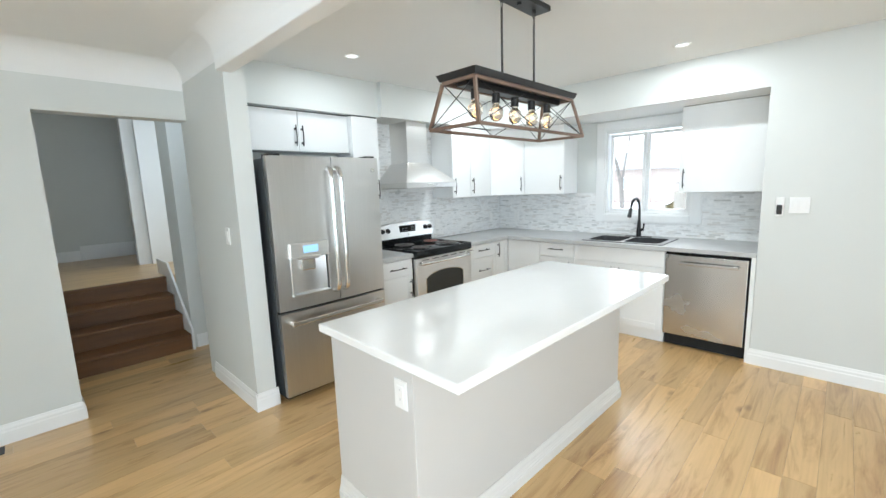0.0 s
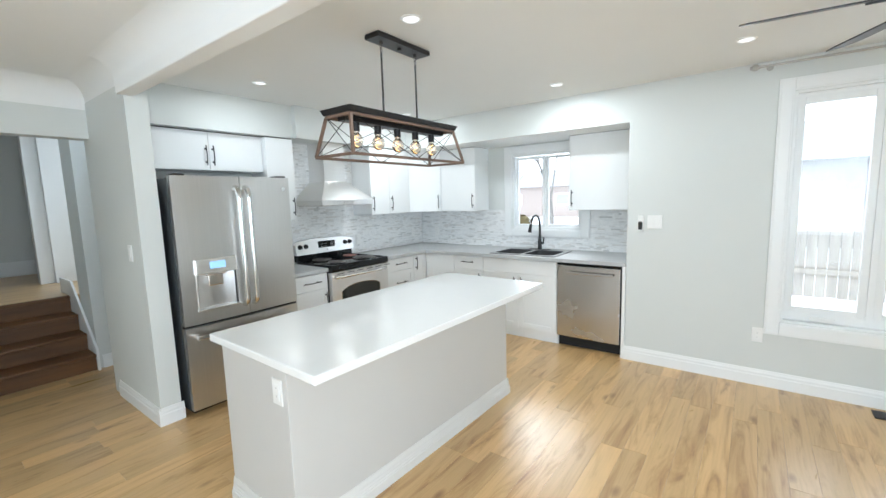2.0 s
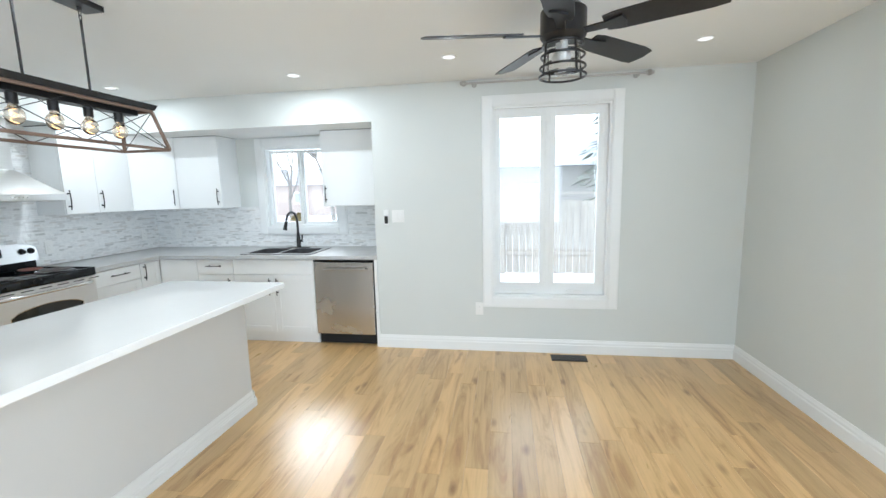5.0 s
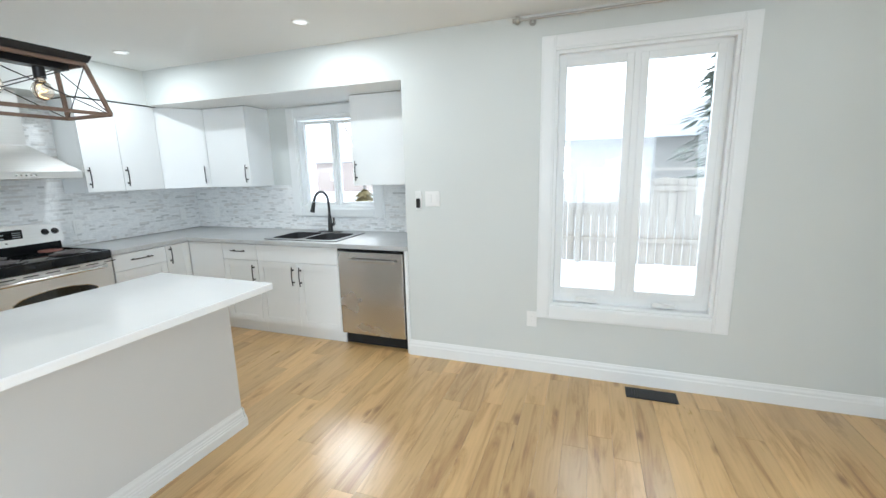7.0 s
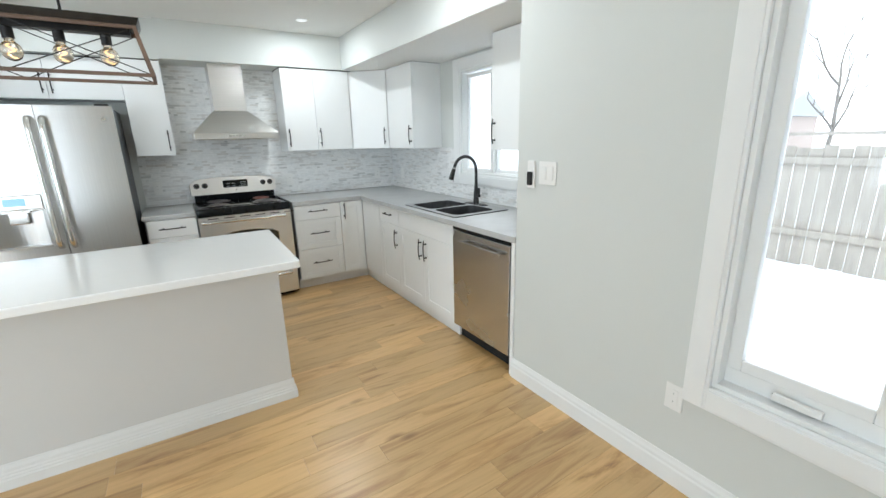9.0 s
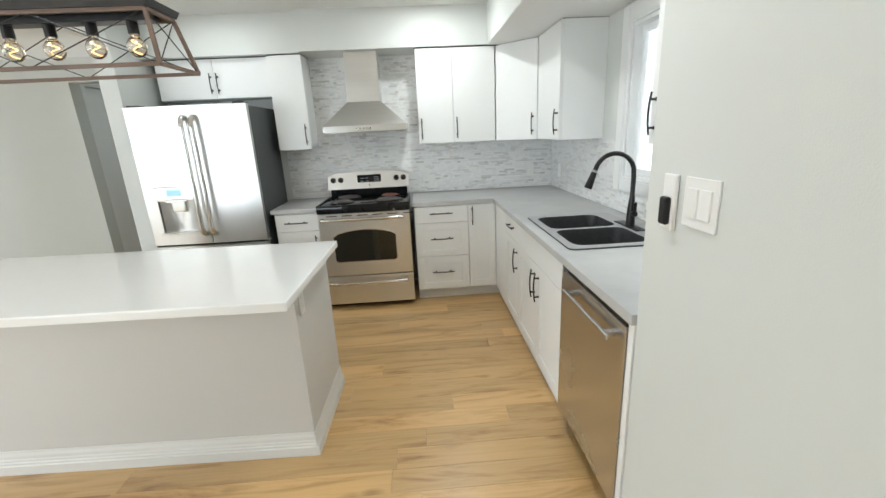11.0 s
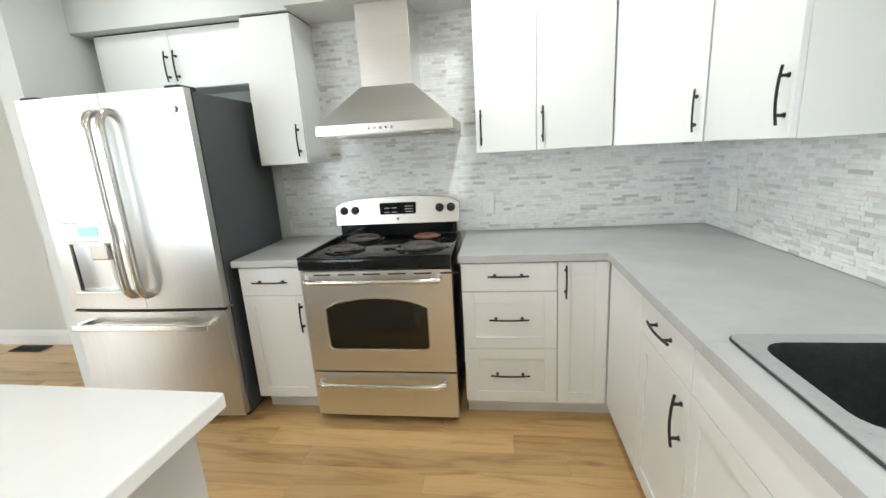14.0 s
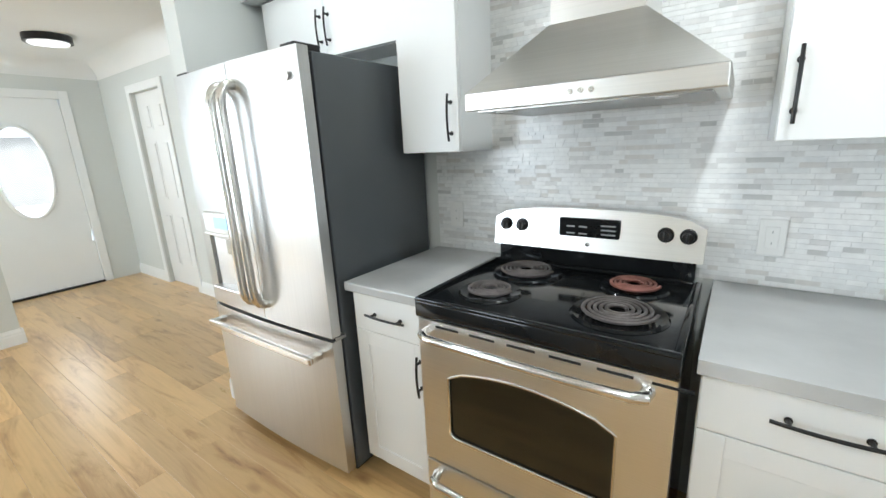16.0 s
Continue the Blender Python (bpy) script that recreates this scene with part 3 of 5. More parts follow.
def pull(parent, place, length, axis, out, bow=0.008):
    """Black bow handle with two round posts. out: unit vector away from the door."""
    p, o = Vector(place), Vector(out)
    a = Vector({"x": (1, 0, 0), "y": (0, 1, 0), "z": (0, 0, 1)}[axis] if isinstance(axis, str) else axis)
    s = Shape()
    pts = []
    for k in range(11):
        u = k / 10 * 2 - 1
        pts.append(p + a * (u * length / 2) + o * (0.021 + bow * (1 - u * u)))
    s.tube(pts, 0.0045, 8)
    for sg in (-0.33, 0.33):
        q = p + a * (sg * length)
        s.cyl(q, q + o * (0.021 + bow * 0.55), 0.005, n=10)
        s.cyl(q, q + o * 0.003, 0.008, n=10)
    return s.done("handle", M_BLACK, parent, True, "black bow handle")


def front_panel(parent, name, a0, a1, z0, z1, plane, axis, sign, shaker=True, gap=0.0016):
    """A door or drawer front. axis 'y': in the plane y = plane, seen from the side of sign."""
    a0, a1, z0, z1 = a0 + gap, a1 - gap, z0 + gap, z1 - gap
    s = Shape()

    def bx(p0, p1, q0, q1, d0, d1, bev=0.0):
        e0, e1 = sorted((plane + sign * d0, plane + sign * d1))
        s.box(p0, p1, e0, e1, q0, q1, bev) if axis == "y" else s.box(e0, e1, p0, p1, q0, q1, bev)
    if shaker:
        w = 0.058
        bx(a0, a1, z0, z1, -0.019, -0.007)
        bx(a0, a0 + w, z0, z1, -0.007, 0, 0.0015)
        bx(a1 - w, a1, z0, z1, -0.007, 0, 0.0015)
        bx(a0 + w, a1 - w, z1 - w, z1, -0.007, 0, 0.0015)
        bx(a0 + w, a1 - w, z0, z0 + w, -0.007, 0, 0.0015)
    else:
        bx(a0, a1, z0, z1, -0.019, 0, 0.0015)
    return s.done(name, M_CAB, parent)


# stove wall, base units
YF = 2.90     # base fronts along the stove wall
XB = 3.805     # base fronts along the sink wall
ZB, ZT = 0.112, 0.853
c = thing("base_cabinet", (2.14, YF, 0), "narrow white base cabinet with drawer beside the stove", "cabinet", group="base cabinets")
Shape().box(1.965, 2.318, YF + 0.02, YS, ZB, ZT).box(1.97, 2.318, YF + 0.09, YS, 0, ZB).done("body", M_CAB, c)
d = front_panel(c, "drawer", 1.967, 2.318, 0.70, ZT - 0.005, YF, "y", -1, False)
pull(d, (2.14, YF, 0.775), 0.19, "x", (0, -1, 0))
d = front_panel(c, "door", 1.967, 2.318, ZB, 0.70, YF, "y", -1)
pull(d, (2.285, YF, 0.585), 0.16, "z", (0, -1, 0))

c = thing("drawer_cabinet", (3.34, YF, 0), "white base cabinet with three drawers beside the stove", "cabinet", group="base cabinets")
Shape().box(3.115, 3.567, YF + 0.02, YS, ZB, ZT).box(3.115, 3.567, YF + 0.09, YS, 0, ZB).done("body", M_CAB, c)
for z0, z1, sh in ((0.706, ZT - 0.005, False), (0.41, 0.706, True), (ZB, 0.41, True)):
    d = front_panel(c, "drawer", 3.117, 3.567, z0, z1, YF, "y", -1, sh)
    pull(d, (3.34, YF, (z0 + z1) / 2 + 0.01), 0.19, "x", (0, -1, 0))

c = thing("corner_cabinet", (3.8, YF, 0), "white corner base cabinet under the grey counter", "cabinet", group="base cabinets")
Shape().box(3.567, XK, YF + 0.02, YS, ZB, ZT).box(3.567, XK, YF + 0.09, YS, 0, ZB).box(XB + 0.02, XK, 2.48, YF + 0.02, ZB, ZT).box(XB + 0.045, XB + 0.055, 2.48, YF + 0.09, 0, ZB).done("body", M_CAB, c)
d = front_panel(c, "door", 3.569, XB - 0.004, ZB, ZT - 0.005, YF, "y", -1)
pull(d, (3.605, YF, 0.755), 0.16, "z", (0, -1, 0))
front_panel(c, "filler", 2.48, YF - 0.002, ZB, ZT - 0.005, XB, "x", -1, False)

c = thing("base_cabinet", (XB, 2.28, 0), "white base cabinet with one drawer and door beside the sink unit", "cabinet", group="base cabinets")
Shape().box(XB + 0.02, XK, 2.08, 2.478, ZB, ZT).box(XB + 0.045, XK, 2.08, 2.478, 0, ZB).done("body", M_CAB, c)
d = front_panel(c, "drawer", 2.08, 2.478, 0.70, ZT - 0.005, XB, "x", -1, False)
pull(d, (XB, 2.28, 0.785), 0.17, "y", (-1, 0, 0))
d = front_panel(c, "door", 2.08, 2.478, ZB, 0.70, XB, "x", -1)
pull(d, (XB, 2.125, 0.58), 0.17, "z", (-1, 0, 0))

c = thing("sink_cabinet", (XB, 1.65, 0), "white double-door sink cabinet", "cabinet", group="base cabinets")
Shape().box(XB + 0.02, XK, 1.222, 2.078, ZB, 0.66).box(XB + 0.045, XK, 1.222, 2.078, 0, ZB).box(XB + 0.02, XB + 0.03, 1.222, 2.078, 0.66, ZT).done("body", M_CAB, c)
front_panel(c, "false_front", 1.224, 2.078, 0.70, ZT - 0.005, XB, "x", -1, False)
for y0, y1, hy in ((1.224, 1.651, 1.612), (1.651, 2.078, 1.69)):
    d = front_panel(c, "door", y0, y1, ZB, 0.70, XB, "x", -1)
    pull(d, (XB, hy, 0.58), 0.17, "z", (-1, 0, 0))

c = thing("end_panel", (XB + 0.3, 0.59, 0), "white gable panel at the end of the counter", "panel")
Shape().box(XB - 0.012, XK, YA + 0.002, 0.606, 0, 0.855, 0.0015).done("board", M_CAB, c)

# dishwasher
dw = thing("dishwasher", (XB, 0.91, 0), "stainless steel dishwasher with a bar handle", "dishwasher")
Shape().box(XB + 0.03, XK - 0.05, 0.612, 1.218, 0.10, 0.85).box(XB + 0.06, XK - 0.05, 0.612, 1.218, 0.0, 0.10).done("body", M_DARK, dw)
s = Shape().box(XB - 0.012, XB + 0.028, 0.622, 1.214, 0.115, 0.828, 0.005)
d = s.done("door", M_STEELY, dw)
s = Shape().box(XB - 0.05, XB - 0.036, 0.68, 1.10, 0.752, 0.776, 0.004).box(XB - 0.04, XB - 0.012, 0.70, 0.725, 0.754, 0.774, 0.003).box(XB - 0.04, XB - 0.012, 1.055, 1.08, 0.754, 0.774, 0.003)
s.done("handle", M_STEELY, d)
Shape().box(XB - 0.008, XB + 0.028, 0.618, 1.216, 0.831, 0.85, 0.003).done("control_strip", M_ENAMEL, dw)

# counters
cnt = thing("counter", (3.4, YF, 0.855), "mottled grey laminate L-shaped kitchen counter", "counter")
SY0, SY1, SX_0, SX_1 = 1.265, 2.025, 3.848, 4.362
s = Shape()
s.box(3.107, XK - 0.001, YF - 0.022, YS - 0.001, 0.856, CT, 0.0015)
s.box(XB - 0.022, XK - 0.001, SY1 - 0.03, YF - 0.0221, 0.856, CT, 0.0015)
s.box(XB - 0.022, SX_0 + 0.03, SY0 + 0.03, SY1 - 0.03, 0.856, CT, 0.0015)
s.box(SX_1 - 0.03, XK - 0.001, SY0 + 0.03, SY1 - 0.03, 0.856, CT)
s.box(XB - 0.022, XK - 0.001, YA + 0.001, SY0 + 0.03, 0.856, CT, 0.0015)
s.done("top", M_LAMI, cnt)
cnt = thing("counter", (2.14, YF, 0.855), "short mottled grey laminate counter beside the stove", "counter")
Shape().box(1.945, 2.322, YF - 0.022, YS - 0.001, 0.856, CT, 0.006).done("top", M_LAMI, cnt)

# sink and faucet
sk = thing("sink", (4.1, 1.645, CT), "black double-bowl composite sink set in the counter", "sink")


def rounded(x0, x1, y0, y1, r, n=5):
    out = []
    for cx, cy, a in ((x1 - r, y1 - r, 0), (x0 + r, y1 - r, 90), (x0 + r, y0 + r, 180), (x1 - r, y0 + r, 270)):
        for k in range(n + 1):
            t = radians(a + 90 * k / n)
            out.append((cx + r * math.cos(t), cy + r * math.sin(t)))
    return out


def rim_plate(s, outer, holes, z0, z1):
    """Flat plate with rounded holes: top as filled edges, plus sides."""
    from_loops = []
    for z in (z1,):
        edges = []
        for loop in [outer] + holes:
            vs = [s.bm.verts.new((x, y, z)) for x, y in loop]
            from_loops.append(vs)
            edges += [s.bm.edges.new((vs[i], vs[(i + 1) % len(vs)])) for i in range(len(vs))]
        bmesh.ops.triangle_fill(s.bm, use_beauty=True, use_dissolve=False, edges=edges)
    vs = from_loops[0]
    lo = [s.bm.verts.new((v.co.x, v.co.y, z0)) for v in vs]
    for i in range(len(vs)):
        j = (i + 1) % len(vs)
        s.bm.faces.new((vs[i], vs[j], lo[j], lo[i]))
    return from_loops[1:]


s = Shape()
bowls = [rounded(SX_0 + 0.04, SX_1 - 0.10, SY0 + 0.045, 1.631, 0.06), rounded(SX_0 + 0.04, SX_1 - 0.10, 1.659, SY1 - 0.045, 0.06)]
rim_plate(s, rounded(SX_0, SX_1, SY0, SY1, 0.03), bowls, CT - 0.002, CT + 0.008)
s.done("rim", M_SINKRIM, sk, False, "grey sink rim")
Shape().tube([(x, y, CT + 0.003) for x, y in rounded(SX_0 - 0.001, SX_1 + 0.001, SY0 - 0.001, SY1 + 0.001, 0.03)], 0.0032, 6, True).done("rim_edge", M_SINK, sk, True, "dark outer edge")
for b in bowls:
    s = Shape()
    cx, cy = sum(p[0] for p in b) / len(b), sum(p[1] for p in b) / len(b)
    prev = [s.bm.verts.new((x, y, CT + 0.008)) for x, y in b]
    for f, z in ((0.985, CT - 0.01), (0.94, CT - 0.15), (0.86, CT - 0.19), (0.3, CT - 0.197)):
        cur = [s.bm.verts.new((cx + (x - cx) * f, cy + (y - cy) * f, z)) for x, y in b]
        for i in range(len(b)):
            j = (i + 1) % len(b)
            s.bm.faces.new((prev[i], prev[j], cur[j], cur[i]))
        prev = cur
    s.bm.faces.new(prev)
    s.done("bowl", M_SINK, sk, True, "deep black bowl")

fa = thing("faucet", (4.312, 1.625, CT + 0.008), "matte black gooseneck faucet with pull-down spray head", "faucet")
fx, fy, fz = 4.312, 1.625, CT + 0.008
s = Shape().box(fx - 0.03, fx + 0.03, fy - 0.125, fy + 0.125, fz, fz + 0.006, 0.003).cyl((fx, fy, fz), (fx, fy, fz + 0.1), 0.024, 0.02).cyl((fx, fy, fz + 0.1), (fx, fy, fz + 0.17), 0.02, 0.013)
s.done("base", M_BLACK, fa, True)
pts = [(fx, fy, fz + 0.16), (fx, fy, fz + 0.27)]
for k in range(1, 13):
    a = math.pi * k / 12 * 0.93
    pts.append((fx - 0.105 + 0.105 * math.cos(a), fy + 0.01 * k / 12, fz + 0.29 + 0.105 * math.sin(a)))
Shape().tube(pts, 0.0125, 14).done("spout", M_BLACK, fa, True)
e = Vector(pts[-1])
dirn = (Vector(pts[-1]) - Vector(pts[-2])).normalized()
Shape().cyl(e, e + dirn * 0.012, 0.0145).done("collar", M_NICKEL, fa, True, "bright metal collar")
Shape().cyl(e + dirn * 0.012, e + dirn * 0.10, 0.015, 0.021).done("spray_head", M_BLACK, fa, True)
s = Shape().cyl((fx, fy, fz + 0.075), (fx, fy - 0.045, fz + 0.075), 0.014).cyl((fx, fy - 0.04, fz + 0.07), (fx - 0.005, fy - 0.05, fz + 0.14), 0.007, 0.009)
s.done("lever", M_BLACK, fa, True)

# ---- upper cabinets ----
UF, UXF, UB, UT = 3.185, 4.155, 1.352, ZS - 0.008


def upper(x0, x1, z0, doors, name="wall_cabinet", label="white wall cabinet with black handles", yf=UF, shaker=False, hl=0.17):
    c = thing(name, ((x0 + x1) / 2, YS, z0), label, "cabinet", group="wall cabinets")
    Shape().box(x0, x1, yf + 0.02, YS - 0.001, z0, UT).done("body", M_CAB, c)
    for a0, a1, hx in doors:
        d = front_panel(c, "door", a0, a1, z0, UT, yf, "y", -1, shaker)
        pull(d, (hx, yf, z0 + 0.04 + hl / 2), hl, "z", (0, -1, 0))
    return c


upper(3.20, 3.865, UB, ((3.20, 3.502, 3.227), (3.502, 3.865, 3.53)), label="white two-door wall cabinet above the grey counter")
upper(1.985, 2.265, UB, ((1.985, 2.265, 2.232),), label="tall narrow white wall cabinet beside the range hood", yf=3.235)
upper(1.06, 1.983, 1.80, ((1.06, 1.521, 1.493), (1.521, 1.983, 1.549)), label="white two-door cabinet over the fridge", yf=3.29, hl=0.16)
# diagonal corner unit
c = thing("corner_wall_cabinet", (4.2, 3.3, UB), "white diagonal corner wall cabinet", "cabinet", group="wall cabinets")
DY = 2.905
p0, p1 = Vector((3.872, UF + 0.0)), Vector((UXF, DY))
nrm = Vector((-(p0.y - p1.y), -(p1.x - p0.x))).normalized()
body = [(3.872, UF + 0.016), (UXF + 0.016, DY), (XK - 0.001, DY), (XK - 0.001, YS - 0.001), (3.872, YS - 0.001)]
Shape().prism(body, lambda u, v, w: (u, v, w), UB, UT).done("body", M_CAB, c)
e0, e1 = p0 + (p1 - p0).normalized() * 0.006, p1 - (p1 - p0).normalized() * 0.006
d = Shape().prism([tuple(e0), tuple(e1), tuple(e1 - nrm * 0.012), tuple(e0 - nrm * 0.012)], lambda u, v, w: (u, v, w), UB + 0.0016, UT - 0.0016).done("door", M_CAB, c)
hp = e1 - (p1 - p0).normalized() * 0.035
pull(d, (hp.x, hp.y, UB + 0.125), 0.17, "z", (nrm.x, nrm.y, 0))


def upper_sink(y0, y1, z0, hy, label):
    c = thing("wall_cabinet", (XK, (y0 + y1) / 2, z0), label, "cabinet", group="wall cabinets")
    Shape().box(UXF + 0.02, XK - 0.001, y0, y1, z0, UT, 0.001).done("body", M_CAB, c)
    d = front_panel(c, "door", y0, y1, z0, UT, UXF, "x", -1, False)
    pull(d, (UXF, hy, z0 + 0.125), 0.17, "z", (-1, 0, 0))


upper_sink(2.385, 2.902, UB, 2.42, "white wall cabinet between the corner and the window")
upper_sink(YA + 0.003, 1.235, UB, 1.20, "white wall cabinet on the other side of the sink window")
# near-black strips on top stand in for the shade under the soffit
s = Shape().box(1.06, 1.985, 3.30, YS, UT, ZS - 0.0005).box(1.985, 2.26, 3.247, YS, UT, ZS - 0.0005).box(3.203, 3.9, UF + 0.012, YS, UT, ZS - 0.0005).box(UXF + 0.012, XK, 2.39, UF, UT, ZS - 0.005).box(UXF + 0.012, XK, YA, 1.23, UT, ZS - 0.005)
structure("soffit_shade_strip", s, M_DARK, "dark strips standing in for the shade above the cabinets")

# ---- range hood ----
hd = thing("range_hood", (2.745, YS, 1.48), "stainless steel pyramid chimney range hood", "range hood")
hx0, hx1, hy0 = 2.415, 3.10, 3.04
Shape().box(hx0, hx1, hy0, YS - 0.001, 1.478, 1.530, 0.003).done("rim", M_STEELH, hd)
s = Shape()
bot = [(hx0, hy0), (hx1, hy0), (hx1, YS - 0.001), (hx0, YS - 0.001)]
top = [(2.61, 3.235), (2.885, 3.235), (2.885, YS - 0.001), (2.61, YS - 0.001)]
vb = [s.bm.verts.new((x, y, 1.530)) for x, y in bot]
vt = [s.bm.verts.new((x, y, 1.725)) for x, y in top]
for i in range(4):
    s.bm.faces.new((vb[i], vb[(i + 1) % 4], vt[(i + 1) % 4], vt[i]))
s.bm.faces.new(vt)
s.bm.faces.new(vb[::-1])
s.done("canopy", M_STEELH, hd)
Shape().box(2.612, 2.883, 3.237, YS - 0.001, 1.725, ZS, 0.002).done("chimney", M_STEELH, hd)
for k in range(5):
    Shape().cyl((2.69 + k * 0.028, hy0 + 0.002, 1.504), (2.69 + k * 0.028, hy0 - 0.005, 1.504), 0.007, n=12).done("button", M_CHROME, hd, True)
Shape().box(hx0 + 0.03, hx1 - 0.03, hy0 + 0.03, YS - 0.03, 1.474, 1.479).done("filter", M_NICKEL, hd)
for x in (2.52, 2.97):
    Shape().cyl((x, hy0 + 0.07, 1.470), (x, hy0 + 0.07, 1.476), 0.028).done("lamp", M_PLATE, hd)

# ---- fridge ----
fr = thing("fridge", (1.49, 3.2, 0), "stainless french-door fridge with dark grey sides and water dispenser", "fridge")
FX0, FX1, FY, FZ = 1.035, 1.92, 2.80, 1.722
Shape().box(FX0 + 0.004, FX1 - 0.004, FY + 0.075, 3.47, 0.03, FZ - 0.012, 0.006).done("body", M_FRSIDE, fr, False, "dark grey cabinet side")
Shape().box(FX0 + 0.02, FX1 - 0.02, FY + 0.06, FY + 0.075, 0.05, FZ - 0.03).done("seal", M_DARK, fr)
MIDX = 1.497
HX0, HX1, HZ0, HZ1 = 1.132, 1.418, 0.765, 1.13


def curved_door(x0, x1, z0, z1, hole=None):
    """Door skin that bows forward a little, with a hole for the dispenser."""
    s = Shape()
    xs = [x0 + (x1 - x0) * k / 12 for k in range(13)]
    zs = [z0, z1]
    if hole:
        xs = sorted(set([x for x in xs if not any(abs(x - h) < 0.02 for h in hole[:2])] + [hole[0], hole[1]]))
        zs = [z0, hole[2], hole[3], z1]

    def yy(x):
        u = (x - FX0) / (FX1 - FX0) * 2 - 1
        return FY + 0.014 * u * u
    grid = [[s.bm.verts.new((x, yy(x), z)) for z in zs] for x in xs]
    for i in range(len(xs) - 1):
        for j in range(len(zs) - 1):
            if hole and j == 1 and hole[0] - 1e-6 <= xs[i] and xs[i + 1] <= hole[1] + 1e-6:
                continue
            s.bm.faces.new((grid[i][j], grid[i + 1][j], grid[i + 1][j + 1], grid[i][j + 1]))
    s.bm.faces.ensure_lookup_table()
    be = [e for e in s.bm.edges if len(e.link_faces) == 1]
    r = bmesh.ops.extrude_edge_only(s.bm, edges=be)
    nv = [g for g in r["geom"] if isinstance(g, bmesh.types.BMVert)]
    for v in nv:
        v.co.y = FY + 0.058
    return s


d1 = curved_door(FX0, MIDX - 0.002, 0.672, FZ, (HX0, HX1, HZ0, HZ1)).done("door", M_STEEL, fr, True)
d2 = curved_door(MIDX + 0.002, FX1, 0.672, FZ).done("door", M_STEEL, fr, True)
d3 = curved_door(FX0, FX1, 0.05, 0.655).done("freezer_drawer", M_STEEL, fr, True)
Shape().box(FX0, FX1, FY + 0.03, FY + 0.06, 0.655, 0.672).done("gap", M_DARK, fr)
for d, x in ((d1, MIDX - 0.037), (d2, MIDX + 0.037)):
    half = [(0.752, -0.004), (0.754, 0.018), (0.764, 0.036), (0.782, 0.049), (0.806, 0.056), (0.836, 0.058)]
    side = half + [(2.39 - z, o) for z, o in half[::-1]]
    s = Shape().tube([(x, FY - o, z) for z, o in side], [0.020, 0.020, 0.0195, 0.019, 0.0185, 0.0175] + [0.0175, 0.0185, 0.019, 0.0195, 0.020, 0.020], 14)
    s.done("handle", M_CHROME, d, True, "polished steel bar handle")
s = Shape().box(FX0 + 0.05, FX1 - 0.06, FY - 0.060, FY - 0.040, 0.572, 0.604, 0.007, seg=3)
for x in (FX0 + 0.055, FX1 - 0.095):
    s.box(x, x + 0.035, FY - 0.045, FY + 0.01, 0.574, 0.602, 0.004)
s.done("handle", M_CHROME, d3, False, "polished steel bar handle")
# dispenser
s = Shape().box(HX0, HX1, FY + 0.05, FY + 0.056, HZ0, HZ1).box(HX0, HX0 + 0.006, FY - 0.004, FY + 0.055, HZ0, HZ1).box(HX1 - 0.006, HX1, FY - 0.004, FY + 0.055, HZ0, HZ1)
s.box(HX0 - 0.006, HX1 + 0.006, FY - 0.024, FY + 0.055, HZ0 - 0.004, HZ0 + 0.012, 0.004)
prof = [(HX0 + 0.012 + (HX1 - HX0 - 0.024) * k / 12, FY + 0.012 + 0.036 * math.sin(math.pi * k / 12)) for k in range(13)]
for (xa, ya), (xb, yb) in zip(prof, prof[1:]):
    s.quad((xa, ya, HZ0 + 0.012), (xb, yb, HZ0 + 0.012), (xb, yb, 1.03), (xa, ya, 1.03))
ds = s.done("dispenser", M_STEEL, d1, False, "recessed water and ice dispenser")
s = Shape().box(HX0 - 0.004, HX1 + 0.004, FY - 0.014, FY + 0.05, 1.035, HZ1 + 0.003, 0.006).box(HX0 + 0.07, HX1 - 0.07, FY - 0.008, FY + 0.03, 1.012, 1.035, 0.004).box(HX0 - 0.006, HX1 + 0.006, FY - 0.022, FY + 0.03, 1.026, 1.038, 0.004)
s.done("control_panel", M_STEELH, d1)
Shape().box(1.225, 1.335, FY - 0.017, FY - 0.013, 1.062, 1.112).done("display", M_DISPLAY, d1, False, "lit blue display")
Shape().box(HX0 + 0.09, HX1 - 0.09, FY + 0.02, FY + 0.045, 0.93, 1.02, 0.008).done("paddle", M_CHROME, d1)
Shape().cyl((1.86, FY + 0.006, 1.63), (1.86, FY + 0.0, 1.63), 0.015).done("badge", M_CHROME, fr, True)
for x in (FX0 + 0.06, FX1 - 0.06):
    Shape().box(x - 0.04, x + 0.04, FY + 0.02, FY + 0.13, FZ - 0.012, FZ + 0.014, 0.006).done("hinge", M_BLACK, fr)
Shape().box(FX1 - 0.03, FX1 + 0.006, FY + 0.03, FY + 0.08, 0.655, 0.671, 0.003).done("hinge", M_NICKEL, fr)
Shape().box(FX0 + 0.03, FX1 - 0.03, FY + 0.09, 3.4, 0.0, 0.032).done("plinth", M_DARK, fr)

